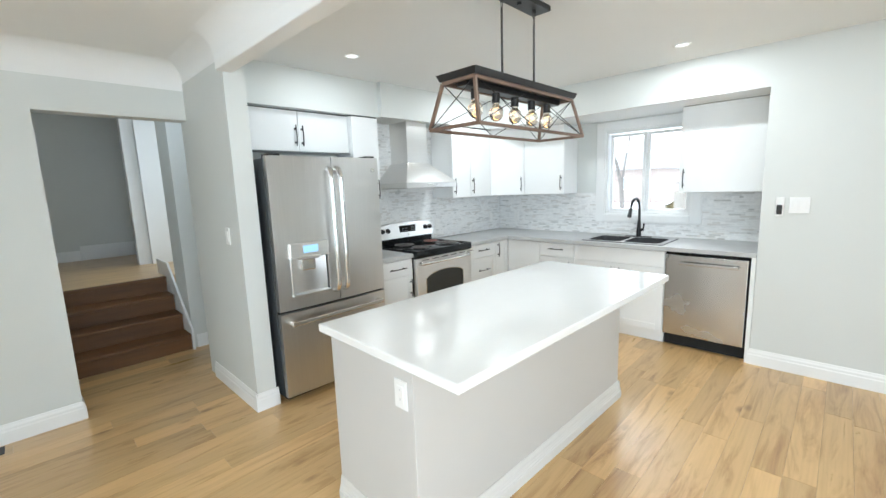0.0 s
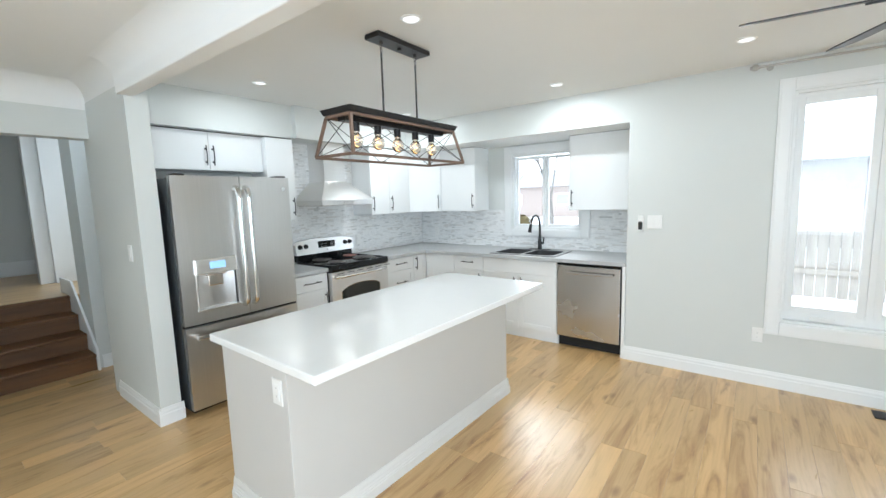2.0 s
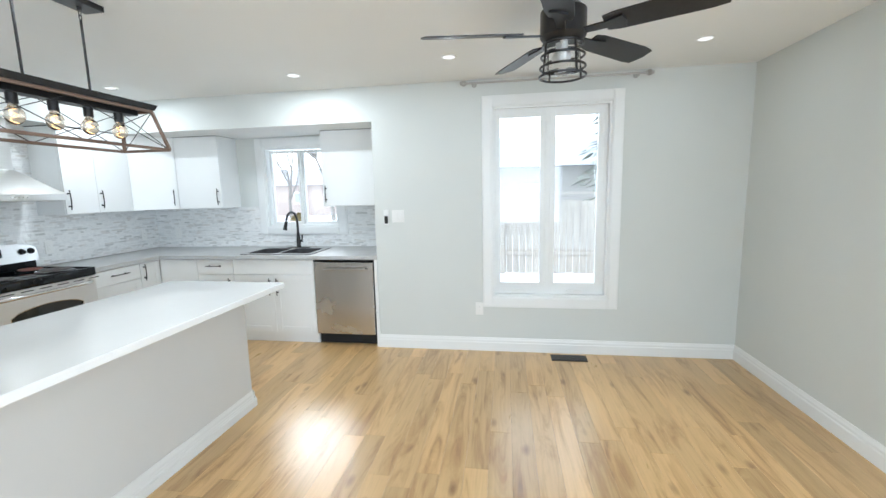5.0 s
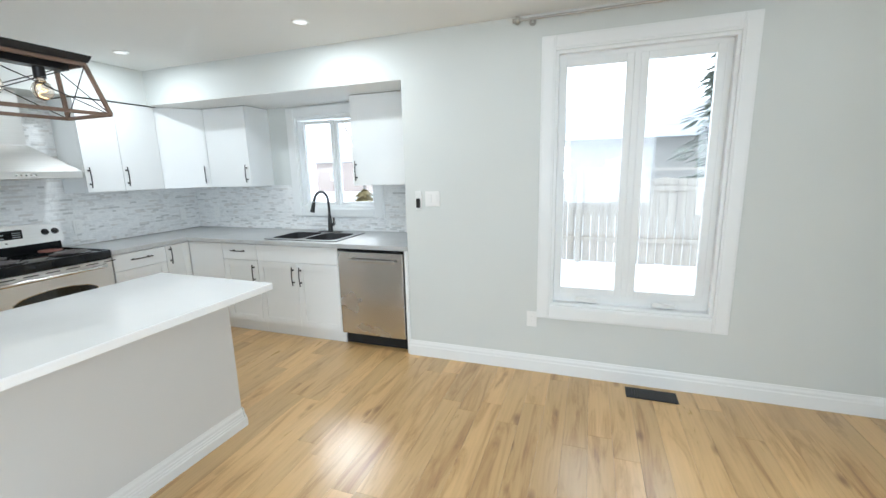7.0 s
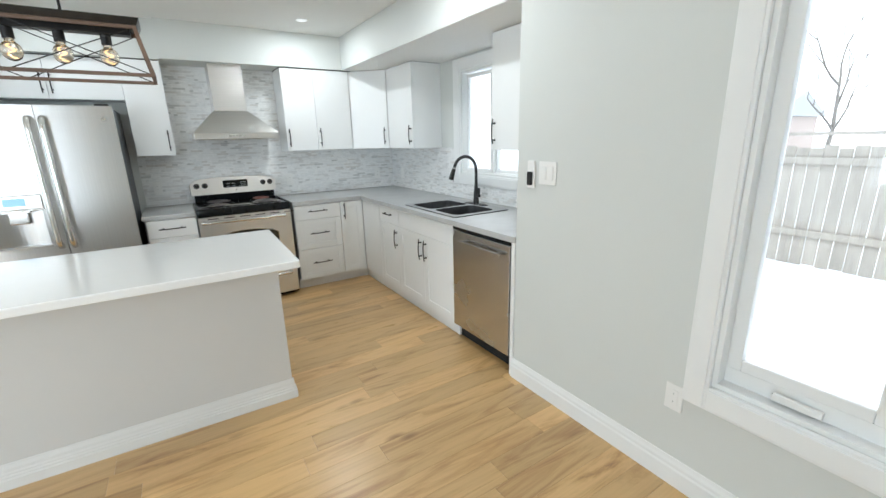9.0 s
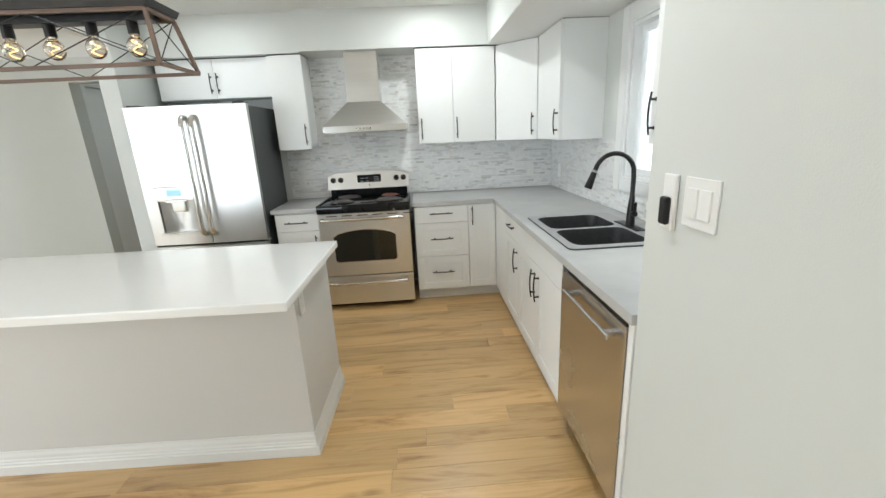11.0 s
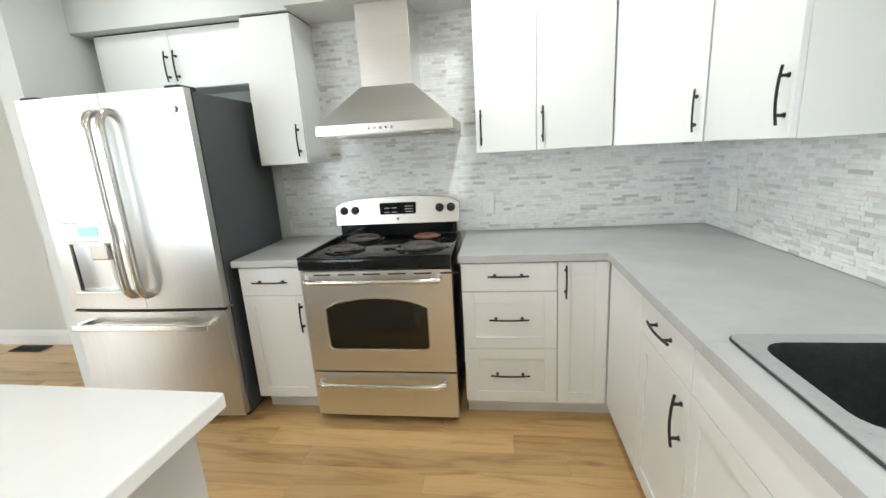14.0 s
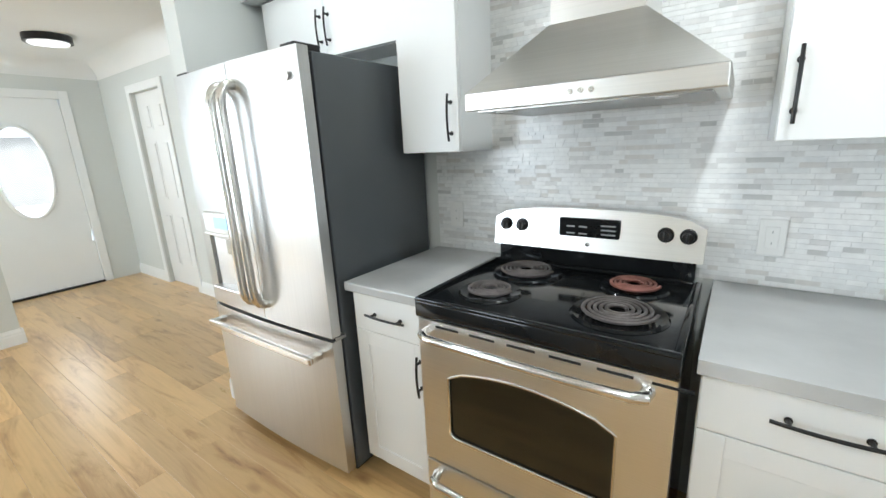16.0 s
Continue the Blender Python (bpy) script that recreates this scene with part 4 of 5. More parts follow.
# ---- stove ----
st = thing("stove", (2.708, 2.93, 0), "stainless electric stove with black coil cooktop", "stove")
X0, X1, SY = 2.328, 3.077, 2.85
Shape().box(X0 + 0.002, X1 - 0.002, SY + 0.02, YS - 0.03, 0.03, 0.88).box(X0 + 0.03, X1 - 0.03, SY + 0.08, YS - 0.05, 0, 0.03).done("body", M_ENAMEL, st)
s = Shape().box(X0 - 0.003, X1 + 0.003, SY - 0.012, YS - 0.10, 0.845, 0.903, 0.008)
s.done("cooktop", M_ENAMEL, st, True, "glossy black enamel cooktop")
lip = Shape()
for x0, x1, y0, y1 in ((X0 - 0.003, X1 + 0.003, SY - 0.012, SY + 0.006), (X0 - 0.003, X0 + 0.016, SY, YS - 0.11), (X1 - 0.016, X1 + 0.003, SY, YS - 0.11)):
    lip.box(x0, x1, y0, y1, 0.898, 0.912, 0.005)
lip.done("cooktop_rim", M_ENAMEL, st, True)
OX0, OX1, OZ0, OZ1 = 2.437, 2.952, 0.425, 0.70
# oven door with an arched window
s = Shape()


def arch(x0, x1, z0, z1, rise, n=10, r=0.025):
    o = []
    for k in range(4):
        a = radians(180 + 90 * k / 3)
        o.append((x0 + r + r * math.cos(a), z0 + r + r * math.sin(a)))
    for k in range(4):
        a = radians(270 + 90 * k / 3)
        o.append((x1 - r + r * math.cos(a), z0 + r + r * math.sin(a)))
    for k in range(n + 1):
        u = 1 - 2 * k / n
        o.append(((x0 + x1) / 2 + u * (x1 - x0) / 2, z1 - rise * u * u - (0.012 if abs(u) == 1 else 0)))
    return o


outer = [(X0, 0.305), (X1, 0.305), (X1, 0.838), (X0, 0.838)]
win = arch(OX0, OX1, OZ0, OZ1, 0.042)
edges, loops = [], []
for loop in (outer, win):
    vs = [s.bm.verts.new((x, SY, z)) for x, z in loop]
    loops.append(vs)
    edges += [s.bm.edges.new((vs[i], vs[(i + 1) % len(vs)])) for i in range(len(vs))]
bmesh.ops.triangle_fill(s.bm, use_beauty=True, use_dissolve=False, edges=edges)
for vs, dep in ((loops[0], 0.05), (loops[1], 0.008)):
    lo = [s.bm.verts.new((v.co.x, SY + dep, v.co.z)) for v in vs]
    for i in range(len(vs)):
        j = (i + 1) % len(vs)
        s.bm.faces.new((vs[i], vs[j], lo[j], lo[i]))
od = s.done("oven_door", M_STEELH, st)
Shape().prism(win, lambda u, v, w: (u, w, v), SY + 0.005, SY + 0.02).done("window", M_OVENGLASS, od, False, "dark arched oven glass")
rimpts = [(x, SY - 0.001, z) for x, z in win]
Shape().tube(rimpts, 0.004, 6, True).done("window_trim", M_CHROME, od, True)
for k in range(6):
    x = X0 + 0.07 + k * 0.125
    Shape().box(x, x + 0.085, SY - 0.0015, SY + 0.004, 0.817, 0.824).done("vent_slot", M_DARK, od)


def bar_handle(parent, z, xa, xb):
    s = Shape()
    pts = [(xa, SY + 0.002, z), (xa + 0.004, SY - 0.03, z), (xa + 0.03, SY - 0.046, z)]
    pts += [(xa + 0.03 + (xb - xa - 0.06) * k / 6, SY - 0.046 - 0.004 * math.sin(math.pi * k / 6), z) for k in range(1, 6)]
    pts += [(xb - 0.03, SY - 0.046, z), (xb - 0.004, SY - 0.03, z), (xb, SY + 0.002, z)]
    s.tube(pts, [0.017, 0.017, 0.014] + [0.0125] * (len(pts) - 6) + [0.014, 0.017, 0.017], 12)
    return s.done("handle", M_CHROME, parent, True, "steel tube handle")


bar_handle(od, 0.795, X0 + 0.035, X1 - 0.06)
dr = Shape().box(X0, X1, SY, SY + 0.05, 0.045, 0.296, 0.004).done("drawer", M_STEELH, st)
bar_handle(dr, 0.245, X0 + 0.045, X1 - 0.06)
# backguard
s = Shape().box(X0 + 0.02, X1 - 0.02, YS - 0.10, YS - 0.03, 0.90, 0.985).box(X0 + 0.02, X1 - 0.02, YS - 0.13, YS - 0.10, 0.90, 0.915, 0.005)
s.done("backguard", M_ENAMEL, st)
BG = YS - 0.115
prof = []
n = 16
for k in range(n + 1):
    u = -1 + 2 * k / n
    prof.append(((X0 + X1) / 2 + u * (X1 - X0) / 2, 1.128 - 0.022 * u ** 4 - 0.012 * u * u - (0.014 if abs(u) == 1 else 0)))
prof = [(X0, 0.972), (X1, 0.972)] + prof[::-1]
Shape().prism(prof, lambda u, v, w: (u, w + (v - 0.972) * 0.18, v), BG, BG + 0.055).done("control_panel", M_STEELH, st)


def on_panel(z):
    return BG + (z - 0.972) * 0.18


zz = 1.055
Shape().box(2.60, 2.82, on_panel(zz) - 0.006, on_panel(zz) + 0.02, 1.022, 1.095, 0.006).done("display", M_ENAMEL, st, False, "black clock display")
for k in range(4):
    Shape().box(2.63 + 0.045 * (k % 2), 2.66 + 0.045 * (k % 2), on_panel(zz) - 0.0075, on_panel(zz) - 0.006, 1.036 + 0.026 * (k // 2), 1.041 + 0.026 * (k // 2)).done("print_bar", M_PRINT, st)
for k in range(3):
    Shape().box(2.755, 2.805, on_panel(zz) - 0.0075, on_panel(zz) - 0.006, 1.038 + 0.016 * k, 1.043 + 0.016 * k).done("print_bar", M_PRINT, st)
for x in (2.378, 2.447, 2.962, 3.028):
    y = on_panel(zz)
    Shape().cyl((x, y + 0.003, zz), (x, y - 0.006, zz), 0.026, 0.024).cyl((x, y - 0.004, zz), (x, y - 0.026, zz), 0.019, 0.016).box(x - 0.004, x + 0.004, y - 0.031, y - 0.02, zz - 0.018, zz + 0.018, 0.002).done("knob", M_BLACK, st, True)
Shape().cyl((2.71, on_panel(1.0) + 0.002, 1.0), (2.71, on_panel(1.0) - 0.003, 1.0), 0.008).done("badge", M_CHROME, st)
for x, y, r, m in ((2.51, 3.01, 0.075, M_COIL), (2.53, 3.26, 0.098, M_COIL), (2.905, 3.02, 0.10, M_COIL), (2.90, 3.26, 0.075, M_COILRED)):
    s = Shape()
    prev = None
    for rr, z in ((r + 0.03, 0.9035), (r + 0.024, 0.910), (r + 0.012, 0.907), (r * 0.6, 0.899), (0.01, 0.897)):
        cur = [s.bm.verts.new((x + rr * math.cos(2 * math.pi * k / 32), y + rr * math.sin(2 * math.pi * k / 32), z + 0.001)) for k in range(32)]
        if prev:
            for k in range(32):
                s.bm.faces.new((prev[k], prev[(k + 1) % 32], cur[(k + 1) % 32], cur[k]))
        prev = cur
    s.bm.faces.new(prev)
    s.done("drip_bowl", M_ENAMEL, st, True)
    turns = 5 if r > 0.09 else 4
    pts = []
    for k in range(turns * 22 + 1):
        a = 2 * math.pi * k / 22
        q = 0.022 + (r - 0.022) * k / (turns * 22)
        pts.append((x + q * math.cos(a), y + q * math.sin(a), 0.920))
    Shape().tube(pts, 0.0055, 6).done("coil", m, st, True, "spiral burner coil")

# ---- island ----
isl = thing("kitchen_island", (1.72, 1.34, 0), "island with white quartz top and pale grey panels", "island")
IX0, IX1, IY0, IY1 = 0.80, 2.615, 1.172, 1.75
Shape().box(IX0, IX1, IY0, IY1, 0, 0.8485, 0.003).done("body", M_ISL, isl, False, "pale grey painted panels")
Shape().box(0.757, 2.683, 0.90, 1.78, 0.849, 0.887, 0.006, seg=3).done("top", M_QUARTZ, isl, False, "polished white quartz slab")
for a, sg, f, lo, hi in (("y", -1, IY0, IX0 - 0.016, IX1 + 0.016), ("x", -1, IX0, IY0 - 0.016, IY1), ("x", 1, IX1, IY0 - 0.016, IY1)):
    moulding(a, sg, f, lo, hi, 0.075, 0.02).done("skirting", M_ISLTRIM, isl)
    moulding(a, sg, f, lo + (0.008 if a == "y" else 0.004), hi - 0.008 * (a == "y"), 0.118, 0.011).done("skirting_cap", M_ISLTRIM, isl)
isl.rotation_euler[2] = -0.025


# ---- outlets and switches ----
def plate(kind, place, axis, sign, label, w=0.07, h=0.115):
    """A wall plate. axis: which way the wall faces."""
    x, y, z = place
    t = thing(kind, place, label, "outlet" if kind == "outlet" else "switch", group=kind + " plates")

    def bx(s, a0, a1, z0, z1, d0, d1, bev=0.0, **kw):
        if axis == "x":
            e0, e1 = sorted((x + sign * d0, x + sign * d1))
            return s.box(e0, e1, y + a0, y + a1, z + z0, z + z1, bev)
        e0, e1 = sorted((y + sign * d0, y + sign * d1))
        return s.box(x + a0, x + a1, e0, e1, z + z0, z + z1, bev)
    s = Shape()
    bx(s, -w / 2, w / 2, -h / 2, h / 2, 0, 0.006, 0.002)
    s.done("cover", M_PLATE, t)
    s = Shape()
    if kind == "outlet":
        bx(s, -0.017, 0.017, -0.034, 0.034, 0.005, 0.0085, 0.0015)
        s.done("socket", M_PLATE, t)
        for dz in (-0.018, 0.018):
            s = Shape()
            bx(s, -0.0012, 0.0012, dz - 0.004, dz + 0.004, 0.0084, 0.009)
            s.done("slot", M_PRINT, t)
    else:
        n = 2 if w > 0.1 else 1
        for k in range(n):
            o = (k - (n - 1) / 2) * 0.046
            bx(s, o - 0.017, o + 0.017, -0.034, 0.034, 0.005, 0.010, 0.002)
        s.done("rocker", M_PLATE, t)
    return t


plate("outlet", (3.245, YS - 0.009, 1.055), "y", -1, "white outlet plate on the mosaic beside the stove")
plate("outlet", (4.255, YS - 0.009, 1.055), "y", -1, "white outlet plate on the mosaic near the corner")
plate("outlet", (2.075, YS - 0.009, 1.06), "y", -1, "white outlet plate on the mosaic by the fridge")
plate("outlet", (XK - 0.009, 3.22, 1.06), "x", -1, "white outlet plate on the sink wall mosaic")
plate("outlet", (XW, -0.385, 0.40), "x", -1, "white outlet plate beside the tall window")
plate("outlet", (IX0 - 0.0035, 1.262, 0.72), "x", -1, "white outlet plate on the island end")
plate("outlet", (IX1 - 0.0015, 1.225, 0.745), "x", 1, "white outlet plate on the island end")
plate("light_switch", (XW, 0.355, 1.262), "x", -1, "white double light switch plate", 0.115, 0.115)
plate("light_switch", (0.86, 3.12, 1.20), "x", -1, "white light switch plate on the end wall")
rem = thing("fan_remote", (XW, 0.465, 1.255), "dark fan remote in a white wall cradle", "remote")
Shape().box(XW - 0.012, XW, 0.44, 0.49, 1.18, 1.32, 0.004).done("cradle", M_PLATE, rem)
Shape().box(XW - 0.026, XW - 0.010, 0.449, 0.481, 1.195, 1.265, 0.006).done("remote_body", M_BLACK, rem)

# floor vents
for x0, x1, y0, y1 in ((3.605, 3.735, -1.325, -1.02), (-0.66, -0.36, 3.59, 3.70)):
    v = thing("floor_vent", ((x0 + x1) / 2, (y0 + y1) / 2, 0.003), "dark brown metal floor register", "vent", group="floor vents")
    s = Shape().box(x0, x1, y0, y1, 0.002, 0.007, 0.002)
    n = 18
    for k in range(n):
        if y1 - y0 > x1 - x0:
            a = y0 + 0.015 + (y1 - y0 - 0.03) * k / n
            s.box(x0 + 0.015, x1 - 0.015, a, a + 0.006, 0.006, 0.010)
        else:
            a = x0 + 0.015 + (x1 - x0 - 0.03) * k / n
            s.box(a, a + 0.006, y0 + 0.015, y1 - 0.015, 0.006, 0.010)
    s.done("register", M_BLACK, v)

# ---- pendant over the island ----
pl = thing("pendant_light", (1.76, 1.42, ZC), "black and brown farmhouse pendant lamp with five bulbs", "ceiling lamp")
LX, LY, LZ0, LZ1 = 1.745, 1.39, 1.745, 1.955
BXh, BYh, TXh, TYh = 0.475, 0.145, 0.435, 0.095
Shape().box(1.57, 2.01, LY - 0.055, LY + 0.055, ZC - 0.028, ZC, 0.004).cyl((1.79, LY, ZC - 0.04), (1.79, LY, ZC - 0.028), 0.012).done("canopy", M_BLACK, pl)
for x in (1.64, 1.93):
    s = Shape().cyl((x, LY, LZ1 + 0.02), (x, LY, ZC - 0.09), 0.0055, n=10).cyl((x, LY, ZC - 0.045), (x, LY, ZC - 0.028), 0.01, n=10)
    for k in range(2):
        z = ZC - 0.075 + k * 0.02
        s.tube([(x + 0.007 * math.cos(a) * (k == 0), LY + 0.007 * math.cos(a) * (k == 1), z + 0.014 * math.sin(a)) for a in (2 * math.pi * j / 10 for j in range(10))], 0.002, 6, True)
    s.done("stem", M_BLACK, pl, True)
s = Shape()
lo = [(LX - TXh - 0.01, LY - TYh - 0.01), (LX + TXh + 0.01, LY - TYh - 0.01), (LX + TXh + 0.01, LY + TYh + 0.01), (LX - TXh - 0.01, LY + TYh + 0.01)]
vb = [s.bm.verts.new((x, y, LZ1)) for x, y in lo]
vt = [s.bm.verts.new((x + (0.012 if x > LX else -0.012), y + (0.012 if y > LY else -0.012), LZ1 + 0.028)) for x, y in lo]
for i in range(4):
    s.bm.faces.new((vb[i], vb[(i + 1) % 4], vt[(i + 1) % 4], vt[i]))
s.bm.faces.new(vt)
s.bm.faces.new(vb[::-1])
s.done("top_plate", M_BLACK, pl)
s = Shape()
B = [(LX + i * BXh, LY + j * BYh, LZ0) for i, j in ((-1, -1), (1, -1), (1, 1), (-1, 1))]
U = [(LX + i * TXh, LY + j * TYh, LZ1 - 0.008) for i, j in ((-1, -1), (1, -1), (1, 1), (-1, 1))]
for i in range(4):
    j = (i + 1) % 4
    for a, b in ((B[i], B[j]), (U[i], U[j]), (B[i], U[i])):
        s.tube([a, b], 0.0098, 4)
s.done("frame", M_RUSTIC, pl, False, "brown wood-look frame")
s = Shape()


def cross(s, i, j, n):
    for k in range(n):
        f0, f1 = k / n, (k + 1) / n
        b0, b1 = Vector(B[i]).lerp(Vector(B[j]), f0), Vector(B[i]).lerp(Vector(B[j]), f1)
        u0, u1 = Vector(U[i]).lerp(Vector(U[j]), f0), Vector(U[i]).lerp(Vector(U[j]), f1)
        s.tube([b0, u1], 0.0022, 6)
        s.tube([b1, u0], 0.0022, 6)


cross(s, 0, 1, 2)
cross(s, 2, 3, 2)
cross(s, 1, 2, 1)
cross(s, 3, 0, 1)
s.done("wire_cross", M_BLACK, pl)
Shape().box(LX - TXh + 0.02, LX + TXh - 0.02, LY - 0.03, LY + 0.03, LZ1 - 0.03, LZ1, 0.003).done("socket_bar", M_BLACK, pl)
for k in range(5):
    x = LX - 0.32 + k * 0.16
    Shape().cyl((x, LY, LZ1 - 0.03), (x, LY, LZ1 - 0.075), 0.02).done("socket", M_BLACK, pl, True)
    b = Shape().ball((x, LY, LZ1 - 0.122), 0.036, 16, (1, 1, 1.1)).cyl((x, LY, LZ1 - 0.096), (x, LY, LZ1 - 0.075), 0.022, 0.013, 16).done("bulb", M_BULB, pl, True, "clear amber filament bulb")
    b.visible_shadow = False
    Shape().tube([(x + 0.010 * math.cos(a * 2.0), LY + 0.010 * math.sin(a * 2.0), LZ1 - 0.145 + 0.008 * a) for a in (0.5 * j for j in range(12))], 0.0012, 5).done("filament", M_FILAMENT, pl)

# ---- ceiling fan ----
FXc, FYc = 2.2, -0.89
fan = thing("ceiling_fan", (FXc, FYc, ZC), "black five-blade ceiling fan with a caged lamp", "ceiling fan")
FAN_TURN = 25
s = Shape().cyl((FXc, FYc, ZC), (FXc, FYc, ZC - 0.06), 0.07, 0.05, 28).cyl((FXc, FYc, ZC - 0.06), (FXc, FYc, ZC - 0.11), 0.02)
s.done("mount", M_BLACK, fan, True)
Shape().cyl((FXc, FYc, ZC - 0.10), (FXc, FYc, ZC - 0.13), 0.07, 0.105, 32).cyl((FXc, FYc, ZC - 0.13), (FXc, FYc, ZC - 0.24), 0.105, 0.105, 32).cyl((FXc, FYc, ZC - 0.24), (FXc, FYc, ZC - 0.265), 0.105, 0.085, 32).done("motor", M_BLACK, fan, True)
for k in range(5):
    a = radians(FAN_TURN + 72 * k)
    R = Matrix.Translation((FXc, FYc, ZC - 0.225)) @ Matrix.Rotation(a, 4, "Z") @ Matrix.Rotation(radians(-15), 4, "X")
    o = [(0.19, -0.05), (0.24, -0.062), (0.58, -0.072), (0.655, -0.062), (0.665, 0.0), (0.64, 0.066), (0.58, 0.072), (0.24, 0.062), (0.19, 0.05)]
    Shape().prism(o, lambda u, v, w: tuple(R @ Vector((u, v, w))), -0.003, 0.003).done("blade", M_BLACK, fan)
    Shape().prism([(0.08, -0.018), (0.2, -0.022), (0.27, -0.04), (0.28, 0.0), (0.27, 0.04), (0.2, 0.022), (0.08, 0.018)], lambda u, v, w: tuple(R @ Vector((u, v, w))), -0.012, -0.0035).done("blade_arm", M_BLACK, fan)
s = Shape()
cz = ZC - 0.265
for z, r in ((cz - 0.01, 0.092), (cz - 0.06, 0.098), (cz - 0.11, 0.103), (cz - 0.15, 0.106)):
    s.tube([(FXc + r * math.cos(2 * math.pi * k / 32), FYc + r * math.sin(2 * math.pi * k / 32), z) for k in range(32)], 0.0055, 8, True)
for k in range(4):
    a = math.pi / 2 * k + 0.5
    s.cyl((FXc + 0.09 * math.cos(a), FYc + 0.09 * math.sin(a), cz), (FXc + 0.106 * math.cos(a), FYc + 0.106 * math.sin(a), cz - 0.15), 0.005, n=8)
s.done("cage", M_BLACK, fan, True)
gl = Shape()
for z0, z1 in ((cz, cz - 0.13),):
    gl.cyl((FXc, FYc, z0), (FXc, FYc, z1), 0.078, 0.078, 28)
g = gl.done("glass_shade", M_GLASS, fan, True, "clear glass lamp shade")
g.visible_shadow = False
for k in range(2):
    Shape().cyl((FXc - 0.03 + 0.06 * k, FYc, cz), (FXc - 0.03 + 0.06 * k, FYc, cz - 0.04), 0.014).ball((FXc - 0.03 + 0.06 * k, FYc, cz - 0.065), 0.026, 12, (1, 1, 1.2)).done("bulb", M_PLATE, fan, True)

# ---- ceiling downlights ----
for x, y, watts in ((3.32, 1.04, 7.0), (1.675, 2.71, 3.0), (1.585, 1.115, 3.0), (3.14, -0.23, 0.7), (3.32, 2.71, 5.5), (1.6, -1.9, 1.2), (3.14, -1.9, 0.7)):
    pt = thing("downlight", (x, y, ZC), "white recessed ceiling downlight", "ceiling lamp", group="downlights")
    s = Shape()
    s.tube([(x + 0.048 * math.cos(2 * math.pi * k / 28), y + 0.048 * math.sin(2 * math.pi * k / 28), ZC - 0.001) for k in range(28)], 0.007, 6, True)
    s.done("trim_ring", M_PLATE, pt, True)
    Shape().cyl((x, y, ZC - 0.003), (x, y, ZC), 0.045, n=28).done("lens", M_LENS, pt)
    area("downlight_beam", (x, y, ZC - 0.008), (x, y, 0), 0.085, 0.085, watts, (1.0, 0.975, 0.93), "DISK")

el = thing("flush_lamp", (-1.75, 3.12, ZC), "round flush ceiling lamp with a black ring", "ceiling lamp")
Shape().cyl((-1.75, 3.12, ZC - 0.055), (-1.75, 3.12, ZC), 0.165, n=36).done("ring", M_BLACK, el, True)
Shape().cyl((-1.75, 3.12, ZC - 0.062), (-1.75, 3.12, ZC - 0.05), 0.14, n=36).done("diffuser", M_LENS, el, True)
area("flush_lamp_light", (-1.75, 3.12, ZC - 0.066), (-1.75, 3.12, 0), 0.27, 0.27, 1.5, (1.0, 0.97, 0.92), "DISK")

# ---- outdoors ----
structure("ground", Shape().box(XW + 0.6, 320, -300, 300, -0.6, -0.35).box(-320, XF - 0.6, -300, 300, -0.6, -0.35), M_SNOW, "snow-covered ground")
fence = thing("fence", (9.0, -2.5, -0.35), "weathered wooden board fence in the snow", "fence")
rng = random.Random(4)
FNX = 9.2
board = None
for k in range(96):
    y = -11.0 + k * 0.142
    h = 1.22 + rng.uniform(-0.02, 0.02)
    if board is None:
        board = Shape().box(FNX, FNX + 0.02, y, y + 0.135, -0.35, 1.22, 0.004).done("board", M_FENCE, fence)
        bx0 = y
    else:
        o = new("board", board.data)
        o.parent = fence
        o.location = (rng.uniform(-0.004, 0.004), y - bx0, h - 1.22)
s = Shape()
for z in (0.05, 1.0):
    s.box(FNX - 0.04, FNX - 0.001, -11, 2.6, z, z + 0.09)
s.done("rail", M_FENCE, fence)
for k in range(6):
    Shape().box(FNX - 0.10, FNX - 0.01, -11 + k * 2.6, -10.91 + k * 2.6, -0.35, 1.42 + 0.0, 0.005).box(FNX - 0.11, FNX, -11.01 + k * 2.6, -10.9 + k * 2.6, 1.42, 1.44).done("post", M_FENCE, fence)
Shape().box(FNX - 0.03, FNX + 0.05, -11, 2.6, 1.36, 1.40).done("top_rail", M_FENCE, fence)


def house(at, w, d, h, wallm, label, ridge=1.6):
    x, y = at
    g = -0.35
    t = thing("house", (x, y, g), label, "house")
    Shape().box(x, x + d, y - w / 2, y + w / 2, g, g + h).done("wall", wallm, t)
    Shape().prism([(x - 0.5, g + h), (x + d + 0.5, g + h), (x + d / 2, g + h + ridge)], lambda u, v, q: (u, q, v), y - w / 2 - 0.4, y + w / 2 + 0.4).done("roof", M_ROOF, t)
    for k in range(3):
        yy = y - w / 2 + w * (k + 0.5) / 3
        win = Shape().box(x - 0.04, x, yy - 0.6, yy + 0.6, g + 1.0, g + 2.0).done("window", M_TRIM, t)
        Shape().box(x - 0.05, x - 0.04, yy - 0.52, yy + 0.52, g + 1.08, g + 1.92).done("pane", M_PRINT, win)


house((17, -5.5), 11, 7, 2.7, M_SIDING, "neighbouring bungalow with a snow-covered roof")
house((34, 17.0), 13, 8, 2.6, M_BRICK, "low red brick house across the yard")
house((-38, 8.0), 12, 8, 2.8, M_SIDING, "pale house across the street", 1.8)


